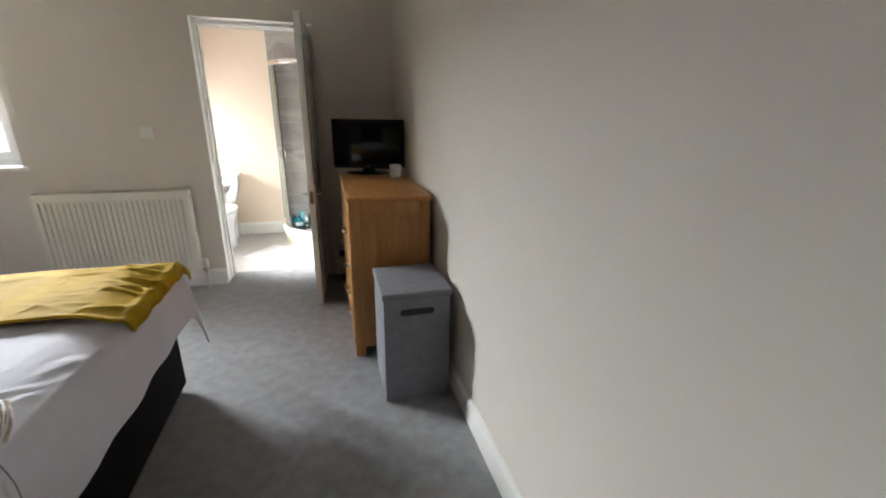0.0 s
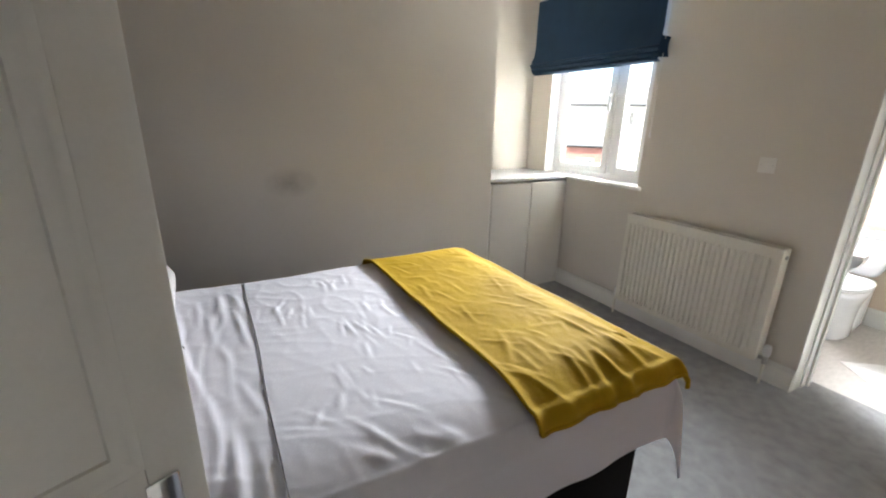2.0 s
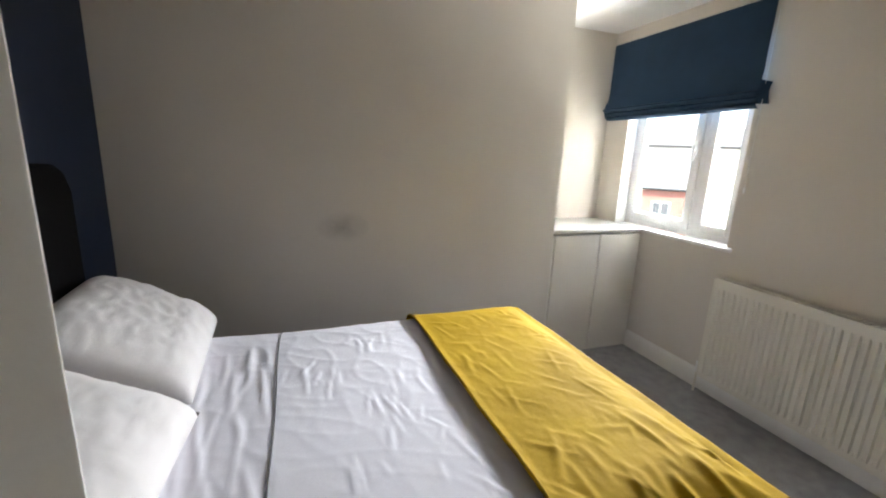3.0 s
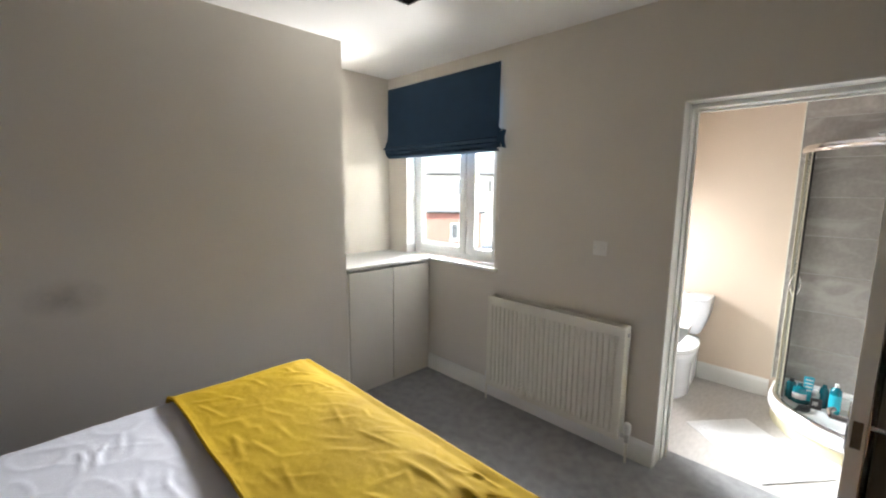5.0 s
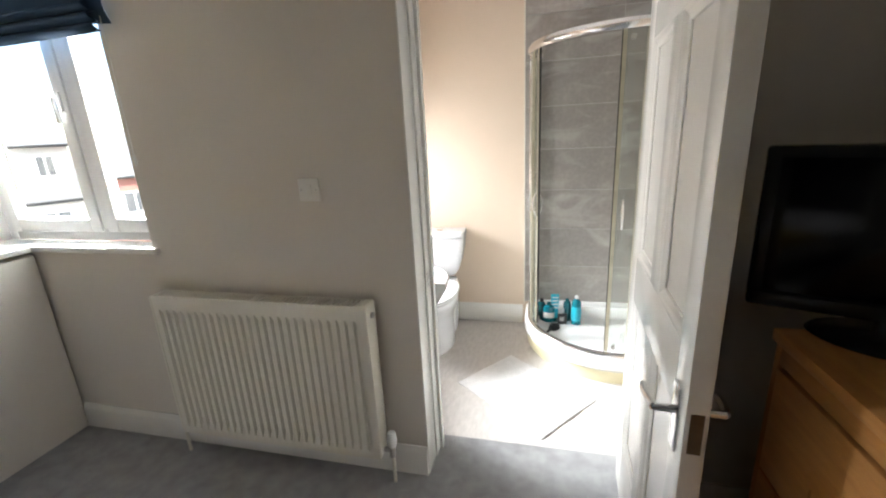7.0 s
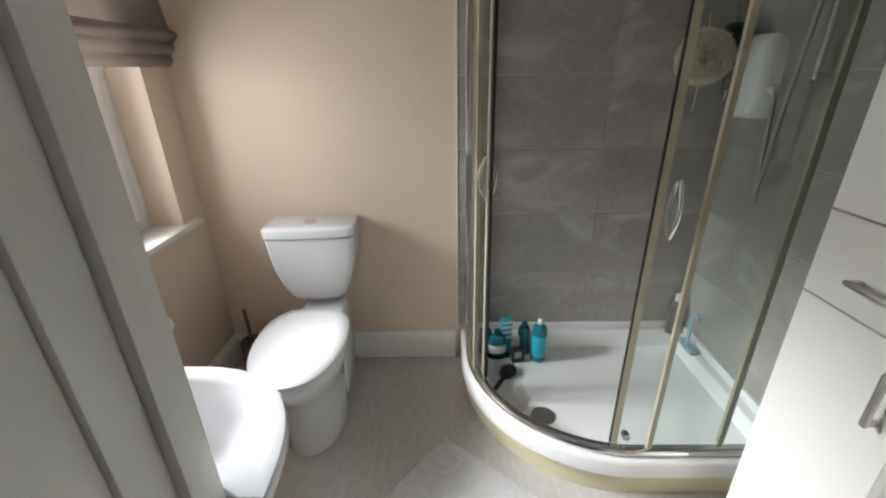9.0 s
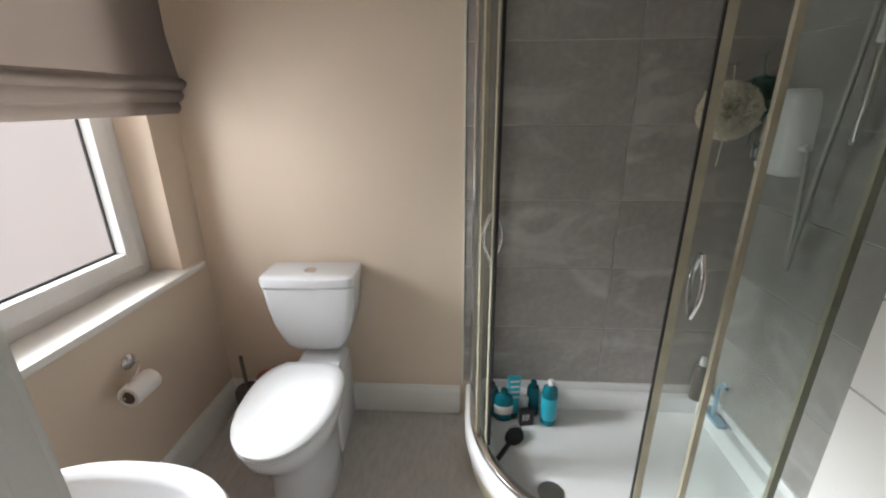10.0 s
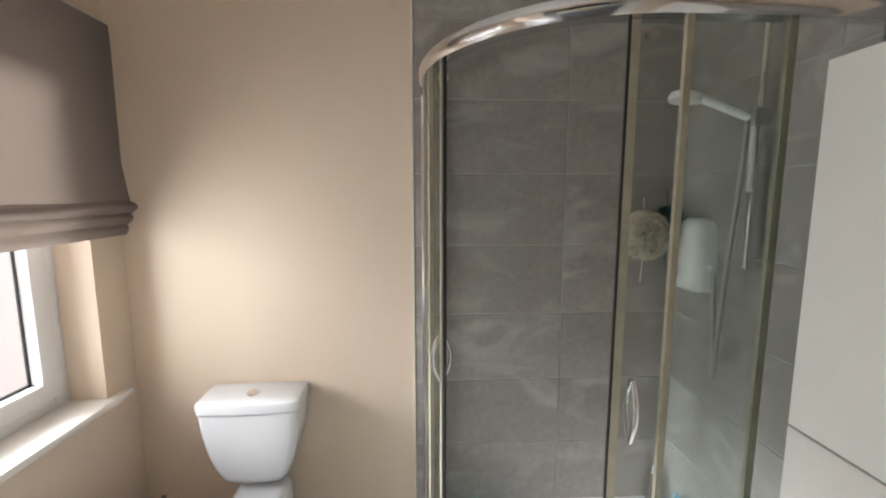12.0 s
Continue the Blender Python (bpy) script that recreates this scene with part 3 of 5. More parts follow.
def upvc_window(name, label, horizontal, a0, a1, z0, z1, depth, mullions, pane_mat, openers=()):
    """A plastic window in the plane of x or y; horizontal is 'x' or 'y'; depth is (front, back) along the other axis."""
    w = thing(name, (0, 0, 0), label, "window", kind="structure")

    def bar(nm, p0, p1, q0, q1, d0, d1, mt, parent, lab="", r=0.004):
        lo, hi = min(d0, d1), max(d0, d1)
        bm = bx(p0, p1, lo, hi, q0, q1, r=r) if horizontal == "x" else bx(lo, hi, p0, p1, q0, q1, r=r)
        return part(nm, bm, mt, parent, lab)
    f, b = depth
    s = 1 if b > f else -1
    fw = 0.055
    frame_ob = bar("window_frame", a0, a0 + fw, z0, z1, f, b, UPVC, w)
    bar("frame_side", a1 - fw, a1, z0, z1, f, b, UPVC, frame_ob)
    bar("frame_head", a0 + fw, a1 - fw, z1 - fw, z1, f, b, UPVC, frame_ob)
    bar("frame_foot", a0 + fw, a1 - fw, z0, z0 + fw, f, b, UPVC, frame_ob)
    edges = [a0 + fw, *mullions, a1 - fw]
    for m_ in mullions:
        bar("mullion", m_ - 0.032, m_ + 0.032, z0 + fw, z1 - fw, f, b, UPVC, w)
    for i, (p, q) in enumerate(zip(edges, edges[1:])):
        p0, q0 = p + (0.032 if i else 0), q - (0.032 if i < len(edges) - 2 else 0)
        sw = 0.05
        if i in openers:
            g = f - s * 0.012
            sash = bar("sash", p0 - 0.012, p0 + sw, z0 + fw - 0.012, z1 - fw + 0.012, g, f + s * 0.04, UPVC, w)
            bar("sash_side", q0 - sw, q0 + 0.012, z0 + fw - 0.012, z1 - fw + 0.012, g, f + s * 0.04, UPVC, sash)
            bar("sash_rail", p0 + sw, q0 - sw, z0 + fw - 0.012, z0 + fw + sw, g, f + s * 0.04, UPVC, sash)
            bar("sash_rail", p0 + sw, q0 - sw, z1 - fw - sw, z1 - fw + 0.012, g, f + s * 0.04, UPVC, sash)
            pp, qq, zz0, zz1 = p0 + sw, q0 - sw, z0 + fw + sw, z1 - fw - sw
        else:
            pp, qq, zz0, zz1 = p0, q0, z0 + fw, z1 - fw
        mid = f + s * 0.03
        pane = bar("pane", pp - 0.004, qq + 0.004, zz0 - 0.004, zz1 + 0.004, mid, mid + s * 0.006, pane_mat, w, r=0)
        pane.visible_shadow = False
        for e0, e1, g0, g1 in ((pp, pp + 0.008, zz0, zz1), (qq - 0.008, qq, zz0, zz1), (pp, qq, zz0, zz0 + 0.008), (pp, qq, zz1 - 0.008, zz1)):
            bar("gasket", e0, e1, g0, g1, mid - s * 0.006, mid - s * 0.001, MATT_BLACK if pane_mat is FROST else STEEL, w, r=0)
        if i == 0 and openers:
            hz = (z0 + z1) / 2 - 0.05
            hp = q0 - 0.042 if mullions else p0
            hb = bar("window_handle", hp + 0.008, hp + 0.034, hz - 0.05, hz + 0.03, g - s * 0.012, g, WHITE_PLASTIC, w, "white casement handle")
            bar("grip", hp + 0.012, hp + 0.03, hz - 0.1, hz + 0.01, g - s * 0.034, g - s * 0.018, WHITE_PLASTIC, hb)
    return w


upvc_window("window_1", "white plastic casement window with clear panes", "x", WX0, WX1, WZ0, WZ1, (0.105, 0.165), (-1.555,), GLASS, openers=(0, 1))
upvc_window("window_2", "white plastic bathroom window with frosted glass", "y", BWY0, BWY1, BWZ0, BWZ1, (BW - 0.125, BW - 0.185), (), FROST, openers=(0,))
solo("window_sill", bx(ALCOVE + 0.571, WX1 + 0.035, -0.025, 0.107, 0.972, 1.0, r=0.006), GLOSS, "white gloss window board", "window sill", kind="structure")
solo("bathroom_window_sill", bx(BW - 0.128, BW + 0.03, BWY0 - 0.03, 1.485, 0.727, 0.753, r=0.006), GLOSS, "white gloss bathroom window board", "window sill", kind="structure")
solo("window_reveal_trim", bx(WX0, WX0 + 0.004, 0.001, 0.105, 1.001, WZ1), CEILING, "white painted window reveal", "trim", kind="structure", smooth=0)

# ---- alcove cupboard ----
cup = thing("alcove_cupboard", (WEST, BREAST / 2, 0), "off-white painted two-door cupboard built into the alcove", "cupboard")
y0, y1 = BREAST - BREAST / 2, -BREAST / 2
part("carcass", bx(-0.565, -0.025, y0 + 0.004, y1 - 0.004, 0.0, 0.955), CUPBOARD, cup, smooth=0)
part("plinth", bx(-0.025, -0.006, y0 + 0.004, y1 - 0.004, 0.0, 0.016), CUPBOARD, cup)
for a, b in ((y0 + 0.022, 0.008), (0.016, y1 - 0.012)):
    part("door", bx(-0.022, 0.0, a, b, 0.018, 0.952, r=0.003), CUPBOARD, cup)
part("side_filler", bx(-0.022, -0.006, y0 + 0.004, y0 + 0.0195, 0.0, 0.955), CUPBOARD, cup)
solo("cupboard_top", bx(ALCOVE, WEST + 0.012, BREAST + 0.003, 0.0, 0.972, 1.0, r=0.006), GLOSS, "white gloss board on top of the alcove cupboard", "worktop", kind="structure")
solo("alcove_sill_return", bx(WX0, WEST + 0.012, -0.0, 0.107, 0.973, 1.0), GLOSS, "white gloss window board in the recess", "window sill", kind="structure")

# ---- roman blinds ----


def roman_blind(name, at, rz, width, top, fold, bottom, material, label, lip=0.035, side=0.0):
    """A roman blind hanging flat and stacked in folds at its foot; local x along the wall, -y into the room."""
    b = thing(name, at, label, "blind", rz)

    def face(u, v):
        x = (u - 0.5) * width
        z = top + (fold - top) * v
        y = -0.028 - 0.004 * math.sin(v * 3.1) - 0.003 * noise.noise((x * 3, z * 4, 1.7)) - 0.022 * max(0, v - 0.75) / 0.25 * (0.4 + 0.6 * abs(2 * u - 1) ** 2)
        return (x * (1 + 0.012 * max(0, v - 0.7)), y, z)
    part("fabric", sheet(bmesh.new(), face, 36, 24, 0.003), material, b)
    zs = np.linspace(fold + 0.012, bottom, 4)
    for i in range(3):
        za, zb = float(zs[i]), float(zs[i + 1])
        dy = 0.012 * i

        def loop(u, v, za=za, zb=zb, dy=dy, i=i):
            x = (u - 0.5) * width * (1.012 - 0.008 * i)
            a = v * math.pi * 1.15
            sag = 0.006 * math.sin(u * math.pi) * (1 if i == 2 else 0.5)
            return (x, -0.052 + dy - (lip - 0.006 * i) * math.sin(a) * 0.8, za + (zb - za) * v - sag + 0.002 * noise.noise((x * 6, i, v)))
        part("fold", sheet(bmesh.new(), loop, 36, 8, 0.003), material, b)
    for s in (-1, 1):
        def back(u, v, s=s):
            x = s * (width / 2 - 0.16 + (0.16 + side) * u)
            return (x, -0.022 - 0.02 * math.sin(v * 3) * u, bottom + 0.018 + (0.17 - 0.05 * u) * v + 0.02 * (1 - u))
        if side:
            part("back_fold", sheet(bmesh.new(), back, 12, 10, 0.003), material, b)
    part("head_rail", bx(-width / 2 + 0.005, width / 2 - 0.005, -0.03, 0.0, top - 0.02, top + 0.004, r=0.003), UPVC, b, "white head rail behind the fabric")
    return b


roman_blind("roman_blind", (-1.79, 0.0, 0), 0, 1.27, 2.447, 1.93, 1.848, NAVY_FABRIC, "navy blue fabric roman blind half raised over the window", side=0.055)
roman_blind("roman_blind", (BW, 1.01, 0), 90, 1.02, 2.05, 1.43, 1.326, GREY_FABRIC, "taupe fabric roman blind half raised over the bathroom window", lip=0.022)
cord = thing("blind_cord", (-1.135, -0.03, 1.45), "white beaded blind cord hanging beside the window", "blind cord")
part("cord", tube(bmesh.new(), [(0, 0, 0.98 * (k / 12) - 0.06) for k in range(13)], 0.0016, 6), WHITE_PLASTIC, cord)
part("toggle", lathe(bmesh.new(), [(0.002, -0.1), (0.006, -0.09), (0.006, -0.065), (0.002, -0.055)], seg=10), WHITE_PLASTIC, cord)

# ---- radiator ----
RX0, RX1, RZ0, RZ1, RF = -1.15, -0.17, 0.135, 0.815, -0.105
rad = thing("radiator", ((RX0 + RX1) / 2, -0.02, 0), "cream-white ribbed double-panel radiator on the wall", "radiator")
hw = (RX1 - RX0) / 2


def ribbed(yf):
    n = 26
    pitch = (2 * hw - 0.05) / n
    prof = [(-hw, 0.0)]
    for k in range(n):
        x = -hw + 0.025 + k * pitch
        prof += [(x + pitch * 0.18, 0.0), (x + pitch * 0.34, 0.014), (x + pitch * 0.66, 0.014), (x + pitch * 0.82, 0.0)]
    prof.append((hw, 0.0))
    bm = bmesh.new()
    levels = [(RZ0, 0.0), (RZ0 + 0.035, 0.0), (RZ0 + 0.06, 1.0), (RZ1 - 0.085, 1.0), (RZ1 - 0.06, 0.0), (RZ1 - 0.01, 0.0)]
    grid = [[bm.verts.new((x, yf + d * k, z)) for x, d in prof] for z, k in levels]
    for a, b in zip(grid, grid[1:]):
        for i in range(len(prof) - 1):
            bm.faces.new((a[i], a[i + 1], b[i + 1], b[i]))
    bmesh.ops.recalc_face_normals(bm, faces=bm.faces)
    bmesh.ops.solidify(bm, geom=list(bm.faces), thickness=0.003)
    return bm


part("front_panel", ribbed(RF + 0.02), ENAMEL, rad, smooth=50)
part("rear_panel", bx(-hw + 0.01, hw - 0.01, -0.02, -0.008, RZ0 + 0.01, RZ1 - 0.02, r=0.003), ENAMEL, rad)
for s in (-1, 1):
    part("side_panel", bx(s * hw - 0.006, s * hw + 0.006, RF + 0.018, -0.006, RZ0 + 0.012, RZ1 - 0.004, r=0.004), ENAMEL, rad)
    part("blanking_plug", rod(bmesh.new(), (s * hw, -0.045, RZ1 - 0.05), (s * (hw + 0.012), -0.045, RZ1 - 0.05), 0.012, seg=12), STEEL, rad, "small steel blanking plug")
for x0, x1, ya, yb in ((-hw, hw, RF + 0.02, RF + 0.03), (-hw, hw, -0.016, -0.006), (-hw, -hw + 0.03, RF + 0.03, -0.016), (hw - 0.03, hw, RF + 0.03, -0.016), (-0.012, 0.012, RF + 0.03, -0.016)):
    part("top_edge", bx(x0, x1, ya, yb, RZ1 - 0.012, RZ1, r=0.002), ENAMEL, rad)
for k in range(44):
    x = -hw + 0.04 + k * (2 * hw - 0.08) / 43
    if abs(x) > 0.016:
        part("grille_bar", bx(x - 0.003, x + 0.003, RF + 0.03, -0.016, RZ1 - 0.012, RZ1 - 0.004), ENAMEL, rad, smooth=0)
part("convector", bx(-hw + 0.03, hw - 0.03, -0.062, -0.03, RZ0 + 0.05, RZ1 - 0.05), SHADE_GREY, rad, "plain dark grey convector block", smooth=0)
part("valve_head", lathe(bmesh.new(), [(0.012, 0.0), (0.018, 0.008), (0.021, 0.03), (0.020, 0.06), (0.014, 0.072), (0.004, 0.074)], at=(hw + 0.04, -0.05, 0.175), seg=18), WHITE_PLASTIC, rad, "white thermostatic valve head")
part("valve_body", rod(rod(bmesh.new(), (hw, -0.05, 0.16), (hw + 0.045, -0.05, 0.16), 0.011), (hw + 0.04, -0.05, 0.13), (hw + 0.04, -0.05, 0.18), 0.013), STEEL, rad, "tarnished valve body")
part("pipe", rod(bmesh.new(), (hw + 0.04, -0.05, 0.0), (hw + 0.04, -0.05, 0.135), 0.0075), ENAMEL, rad)
part("pipe", rod(bmesh.new(), (-hw - 0.03, -0.05, 0.0), (-hw - 0.03, -0.05, 0.15), 0.0075), ENAMEL, rad)
part("lockshield_valve", rod(rod(bmesh.new(), (-hw, -0.05, 0.16), (-hw - 0.035, -0.05, 0.16), 0.01), (-hw - 0.03, -0.05, 0.14), (-hw - 0.03, -0.05, 0.215), 0.011), WHITE_PLASTIC, rad)

# ---- bathroom light switch ----
sw = thing("light_switch", (-0.39, -0.001, 1.236), "white square plastic switch plate on the wall", "light switch")
part("plate", bx(-0.043, 0.043, -0.009, 0.0, -0.043, 0.043, r=0.003), AGED_PLASTIC, sw)
part("rocker", bx(-0.012, 0.012, -0.013, -0.008, -0.02, 0.02, r=0.002), AGED_PLASTIC, sw)
part("screw", rod(bmesh.new(), (-0.03, -0.0095, 0), (-0.03, -0.008, 0), 0.003, seg=8), STEEL, sw)
part("screw", rod(bmesh.new(), (0.03, -0.0095, 0), (0.03, -0.008, 0), 0.003, seg=8), STEEL, sw)

# ---- bed ----
BX0, BX1, BY0, BY1 = -1.27, 0.08, -3.43, -1.49
bcx = (BX0 + BX1) / 2
bed = thing("divan_bed", (bcx, (BY0 + BY1) / 2, 0), "double divan bed with a black fabric base and headboard", "bed")
hx, hy = (BX1 - BX0) / 2, (BY1 - BY0) / 2
part("divan_base", bx(-hx, hx, -hy, hy, 0.035, 0.37, r=0.012), DIVAN, bed)
part("mattress", bx(-hx + 0.01, hx - 0.01, -hy, hy - 0.01, 0.372, 0.64, r=0.05, seg=4), DUVET, bed, "white mattress under the duvet")
for sx_ in (-1, 1):
    for sy_ in (-1, 1):
        part("castor", lathe(bmesh.new(), [(0.012, 0.0), (0.02, 0.004), (0.02, 0.026), (0.012, 0.036)], at=(sx_ * (hx - 0.05), sy_ * (hy - 0.03), 0), seg=14), WHITE_PLASTIC, bed, "small pale plastic foot")
hb_out = []
for k in range(41):
    x = -0.80 + 1.6 * k / 40
    e = min(1, (0.80 - abs(x)) / 0.12)
    hb_out.append((x, 1.41 - 0.10 * (1 - math.sqrt(max(0, 1 - (1 - e) ** 2)))))
ring = [(-0.80, 0.05)] + hb_out + [(0.80, 0.05)]
yb = SOUTH + 0.004 - (BY0 + BY1) / 2
part("headboard", loft(bmesh.new(), [[(x, yb, z) for x, z in ring], [(x, yb + 0.05, z) for x, z in ring], [(x * 0.985, yb + 0.065, z - 0.012) for x, z in ring]]), DIVAN, bed, "tall black fabric headboard with rounded corners")

# duvet: a cloth laid over the mattress and turned down its sides
DZ = 0.695
DUX0, DUX1, DUY0, DUY1 = -1.29, 0.10, -3.2, -1.47


def over(s, lo, hi, drop_lo, drop_hi, r):
    """Along a cloth's width: where it lies and how far it has dropped; s from 0 to 1."""
    total = drop_lo + (hi - lo) + drop_hi
    d = s * total
    if d < drop_lo:
        return lo - r * (1 - math.exp(-(drop_lo - d) / r)) * 0.35, drop_lo - d
    if d > drop_lo + hi - lo:
        e = d - drop_lo - (hi - lo)
        return hi + r * (1 - math.exp(-e / r)) * 0.35, e
    return lo + d - drop_lo, 0.0


def soft(drop, r):
    """Rounds the fold over an edge."""
    return math.sqrt(drop * drop + r * r) - r


def rumple(x, y, amount=1.0):
    a = noise.noise((x * 2.3, y * 1.7, 0.3)) * 0.014
    b = noise.noise((x * 5 + y * 2.0, y * 9 - x * 3, 4.1))
    c = noise.noise((x * 11 - y * 4, y * 3.0 + x * 2, 8.8))
    ridge = (1 - abs(b)) ** 6 * 0.003 + (1 - abs(c)) ** 7 * 0.0025
    mask = 0.35 + 0.65 * max(0, noise.noise((x * 1.6 + 3, y * 1.6, 2.2)) + 0.35)
    return (a + ridge * mask) * amount


crease_rnd = random.Random(11)
CREASES = []
# long gathers between the pillows and the seam, all across the bed
for _ in range(38):
    CREASES.append((crease_rnd.uniform(-1.0, 0.05), crease_rnd.uniform(-3.08, -2.71), radians(crease_rnd.gauss(2, 7)), crease_rnd.uniform(0.10, 0.26), crease_rnd.uniform(0.007, 0.013), crease_rnd.uniform(0.002, 0.0055)))
# short puckers in clusters on the middle of the cover
for cx, cy, count in ((-0.75, -2.5, 9), (-0.45, -2.35, 9), (-0.95, -2.3, 6), (-0.2, -2.48, 7), (-0.25, -2.2, 7), (-0.62, -2.18, 6)):
    for _ in range(count):
        CREASES.append((crease_rnd.gauss(cx, 0.07), crease_rnd.gauss(cy, 0.07), radians(crease_rnd.gauss(-6, 14)), crease_rnd.uniform(0.04, 0.10), crease_rnd.uniform(0.005, 0.009), crease_rnd.uniform(0.0015, 0.0045)))
# slanting pulls along the open edge
for _ in range(16):
    CREASES.append((crease_rnd.uniform(-0.12, 0.08), crease_rnd.uniform(-3.0, -2.05), radians(crease_rnd.gauss(55, 18)), crease_rnd.uniform(0.06, 0.14), crease_rnd.uniform(0.007, 0.012), crease_rnd.uniform(0.0015, 0.004)))


def creased(x, y, folds=CREASES):
    """Sharp little folds pressed into a cloth."""
    z = 0.0
    for cx, cy, a, ln, w, h in folds:
        dx, dy = x - cx, y - cy
        if abs(dx) > 0.3 or abs(dy) > 0.3:
            continue
        p = dx * math.cos(a) + dy * math.sin(a)
        if abs(p) > ln:
            continue
        q = dy * math.cos(a) - dx * math.sin(a) + 0.007 * math.sin(p * 11 + cx * 9)
        k = 1 - (p / ln) ** 2
        z += h * k * k * (math.exp(-(q / w) ** 2) - 0.45 * math.exp(-((q - 1.9 * w) / (1.4 * w)) ** 2))
    return z


def duvet_at(u, v):
    x, du = over(u, DUX0, DUX1, 0.30, 0.33, 0.06)
    y, dv = over(v, DUY0, DUY1, 0.0, 0.30, 0.06)
    edge = min(1.0, min(x - DUX0, DUX1 - x, DUY1 - y) / 0.16)
    crown = 0.035 * (1 - max(0, 1 - max(edge, 0)) ** 2)
    z = DZ - 0.03 + crown + rumple(x, y) + creased(x, y) - soft(du, 0.05) - soft(dv, 0.05)
    fall = max(du, dv)
    w = min(1, fall / 0.12)
    wave = 0.006 * math.sin(y * 17 + 2.5 * noise.noise((y * 2, 0, 0))) * w
    wave_y = 0.012 * math.sin(x * 19 + 2 * noise.noise((x * 2, 3, 0))) * w
    if du > 0:
        x += (wave + 0.02 * w) * (1 if u > 0.5 else -1)
    if dv > 0:
        y += wave_y + 0.02 * w
    if du > 0 and dv > 0:
        a, r = math.atan2(dv, du), math.hypot(du, dv)
        s2 = math.sin(2 * a)
        x += r * 0.11 * s2 * math.cos(a) * (1 if u > 0.5 else -1)
        y += r * 0.22 * s2 * math.sin(a)
        z = DZ - 0.03 - soft(r, 0.05) * (1 + 0.2 * s2)
    return (x, y, max(z, 0.17))


duvet = thing("duvet", (0, 0, 0), "rumpled white cotton duvet with grey piping on the bed", "duvet")
part("cover", sheet(bmesh.new(), duvet_at, 250, 240, 0.008), DUVET, duvet, smooth=180)
V_SEAM = (-2.68 - DUY0) / (DUY1 - DUY0 + 0.30)
seam_pts = [Vector(duvet_at(k / 120, V_SEAM + 0.0015 * math.sin(k * 0.13))) + Vector((0, 0, 0.002)) for k in range(6, 116)]
part("piping", tube(bmesh.new(), seam_pts, 0.0019, 8), PIPING, duvet, "dark grey piped seam")

# throw over the foot of the bed
TY0, TY1 = -2.065, -1.445


throw_rnd = random.Random(23)
FOLDS = []
for _ in range(60):
    FOLDS.append((throw_rnd.uniform(-1.2, 0.02), throw_rnd.uniform(-2.0, -1.5), radians(throw_rnd.gauss(35, 30)), throw_rnd.uniform(0.05, 0.13), throw_rnd.uniform(0.007, 0.014), throw_rnd.uniform(0.0015, 0.004)))
for _ in range(16):
    FOLDS.append((throw_rnd.uniform(-0.2, 0.08), throw_rnd.uniform(-2.03, -1.5), radians(throw_rnd.gauss(8, 14)), throw_rnd.uniform(0.09, 0.18), throw_rnd.uniform(0.010, 0.017), throw_rnd.uniform(0.003, 0.007)))


def throw_at(u, v):
    x, du = over(u, DUX0 + 0.02, DUX1 + 0.012, 0.16, 0.085, 0.06)
    y, dv = over(v, TY0, TY1, 0.0, 0.10, 0.05)
    y += 0.018 * (u - 0.5) + 0.006 * noise.noise((u * 6, 2.2, 0)) * (1 - v)
    edge = min(1.0, min(x - DUX0, DUX1 - x, DUY1 - y) / 0.16)
    crown = 0.035 * (1 - max(0, 1 - max(edge, 0)) ** 2)
    base = DZ - 0.03 + crown + rumple(x, y, 0.5) + 0.022
    hem = 0.006 * max(0, 1 - v / 0.04)
    near = max(0, (u - 0.86) / 0.14)
    pleat = near * (0.0055 + 0.003 * noise.noise((y * 9, 4.0, 0))) * math.sin(y * 48 + 3 * noise.noise((y * 5, 0.5, 0)))
    fine = (1 - abs(noise.noise((x * 7 + y * 5, y * 12 - x * 6, 3.3)))) ** 6 * 0.0012 + 0.004 * noise.noise((x * 6, y * 6, 9.1))
    z = base + fine + hem + creased(x, y, FOLDS) - soft(du, 0.045) - soft(dv, 0.05)
    if du > 0:
        x += (0.022 * min(1, du / 0.06) + pleat * 1.2) * (1 if u > 0.5 else -1)
    if dv > 0:
        y += 0.022 * min(1, dv / 0.06)
    z += pleat * 0.5
    return (x, y, z)


throw = thing("bed_throw", (-0.6, -1.75, 0.74), "mustard yellow velvet throw across the foot of the bed", "throw")


def throw_local(u, v, lift=0.0):
    p = throw_at(u, v)
    return (p[0] + 0.6, p[1] + 1.75, p[2] - 0.74 + lift)


part("cloth", sheet(bmesh.new(), throw_local, 190, 110, 0.009), VELVET, throw, smooth=180)
part("hem", tube(bmesh.new(), [throw_local(0.002 + 0.996 * k / 150, 0.004, -0.003) for k in range(151)], 0.0065, 8), VELVET, throw)
part("hem", tube(bmesh.new(), [throw_local(0.997, 0.004 + 0.992 * k / 90, -0.003) for k in range(91)], 0.0065, 8), VELVET, throw)


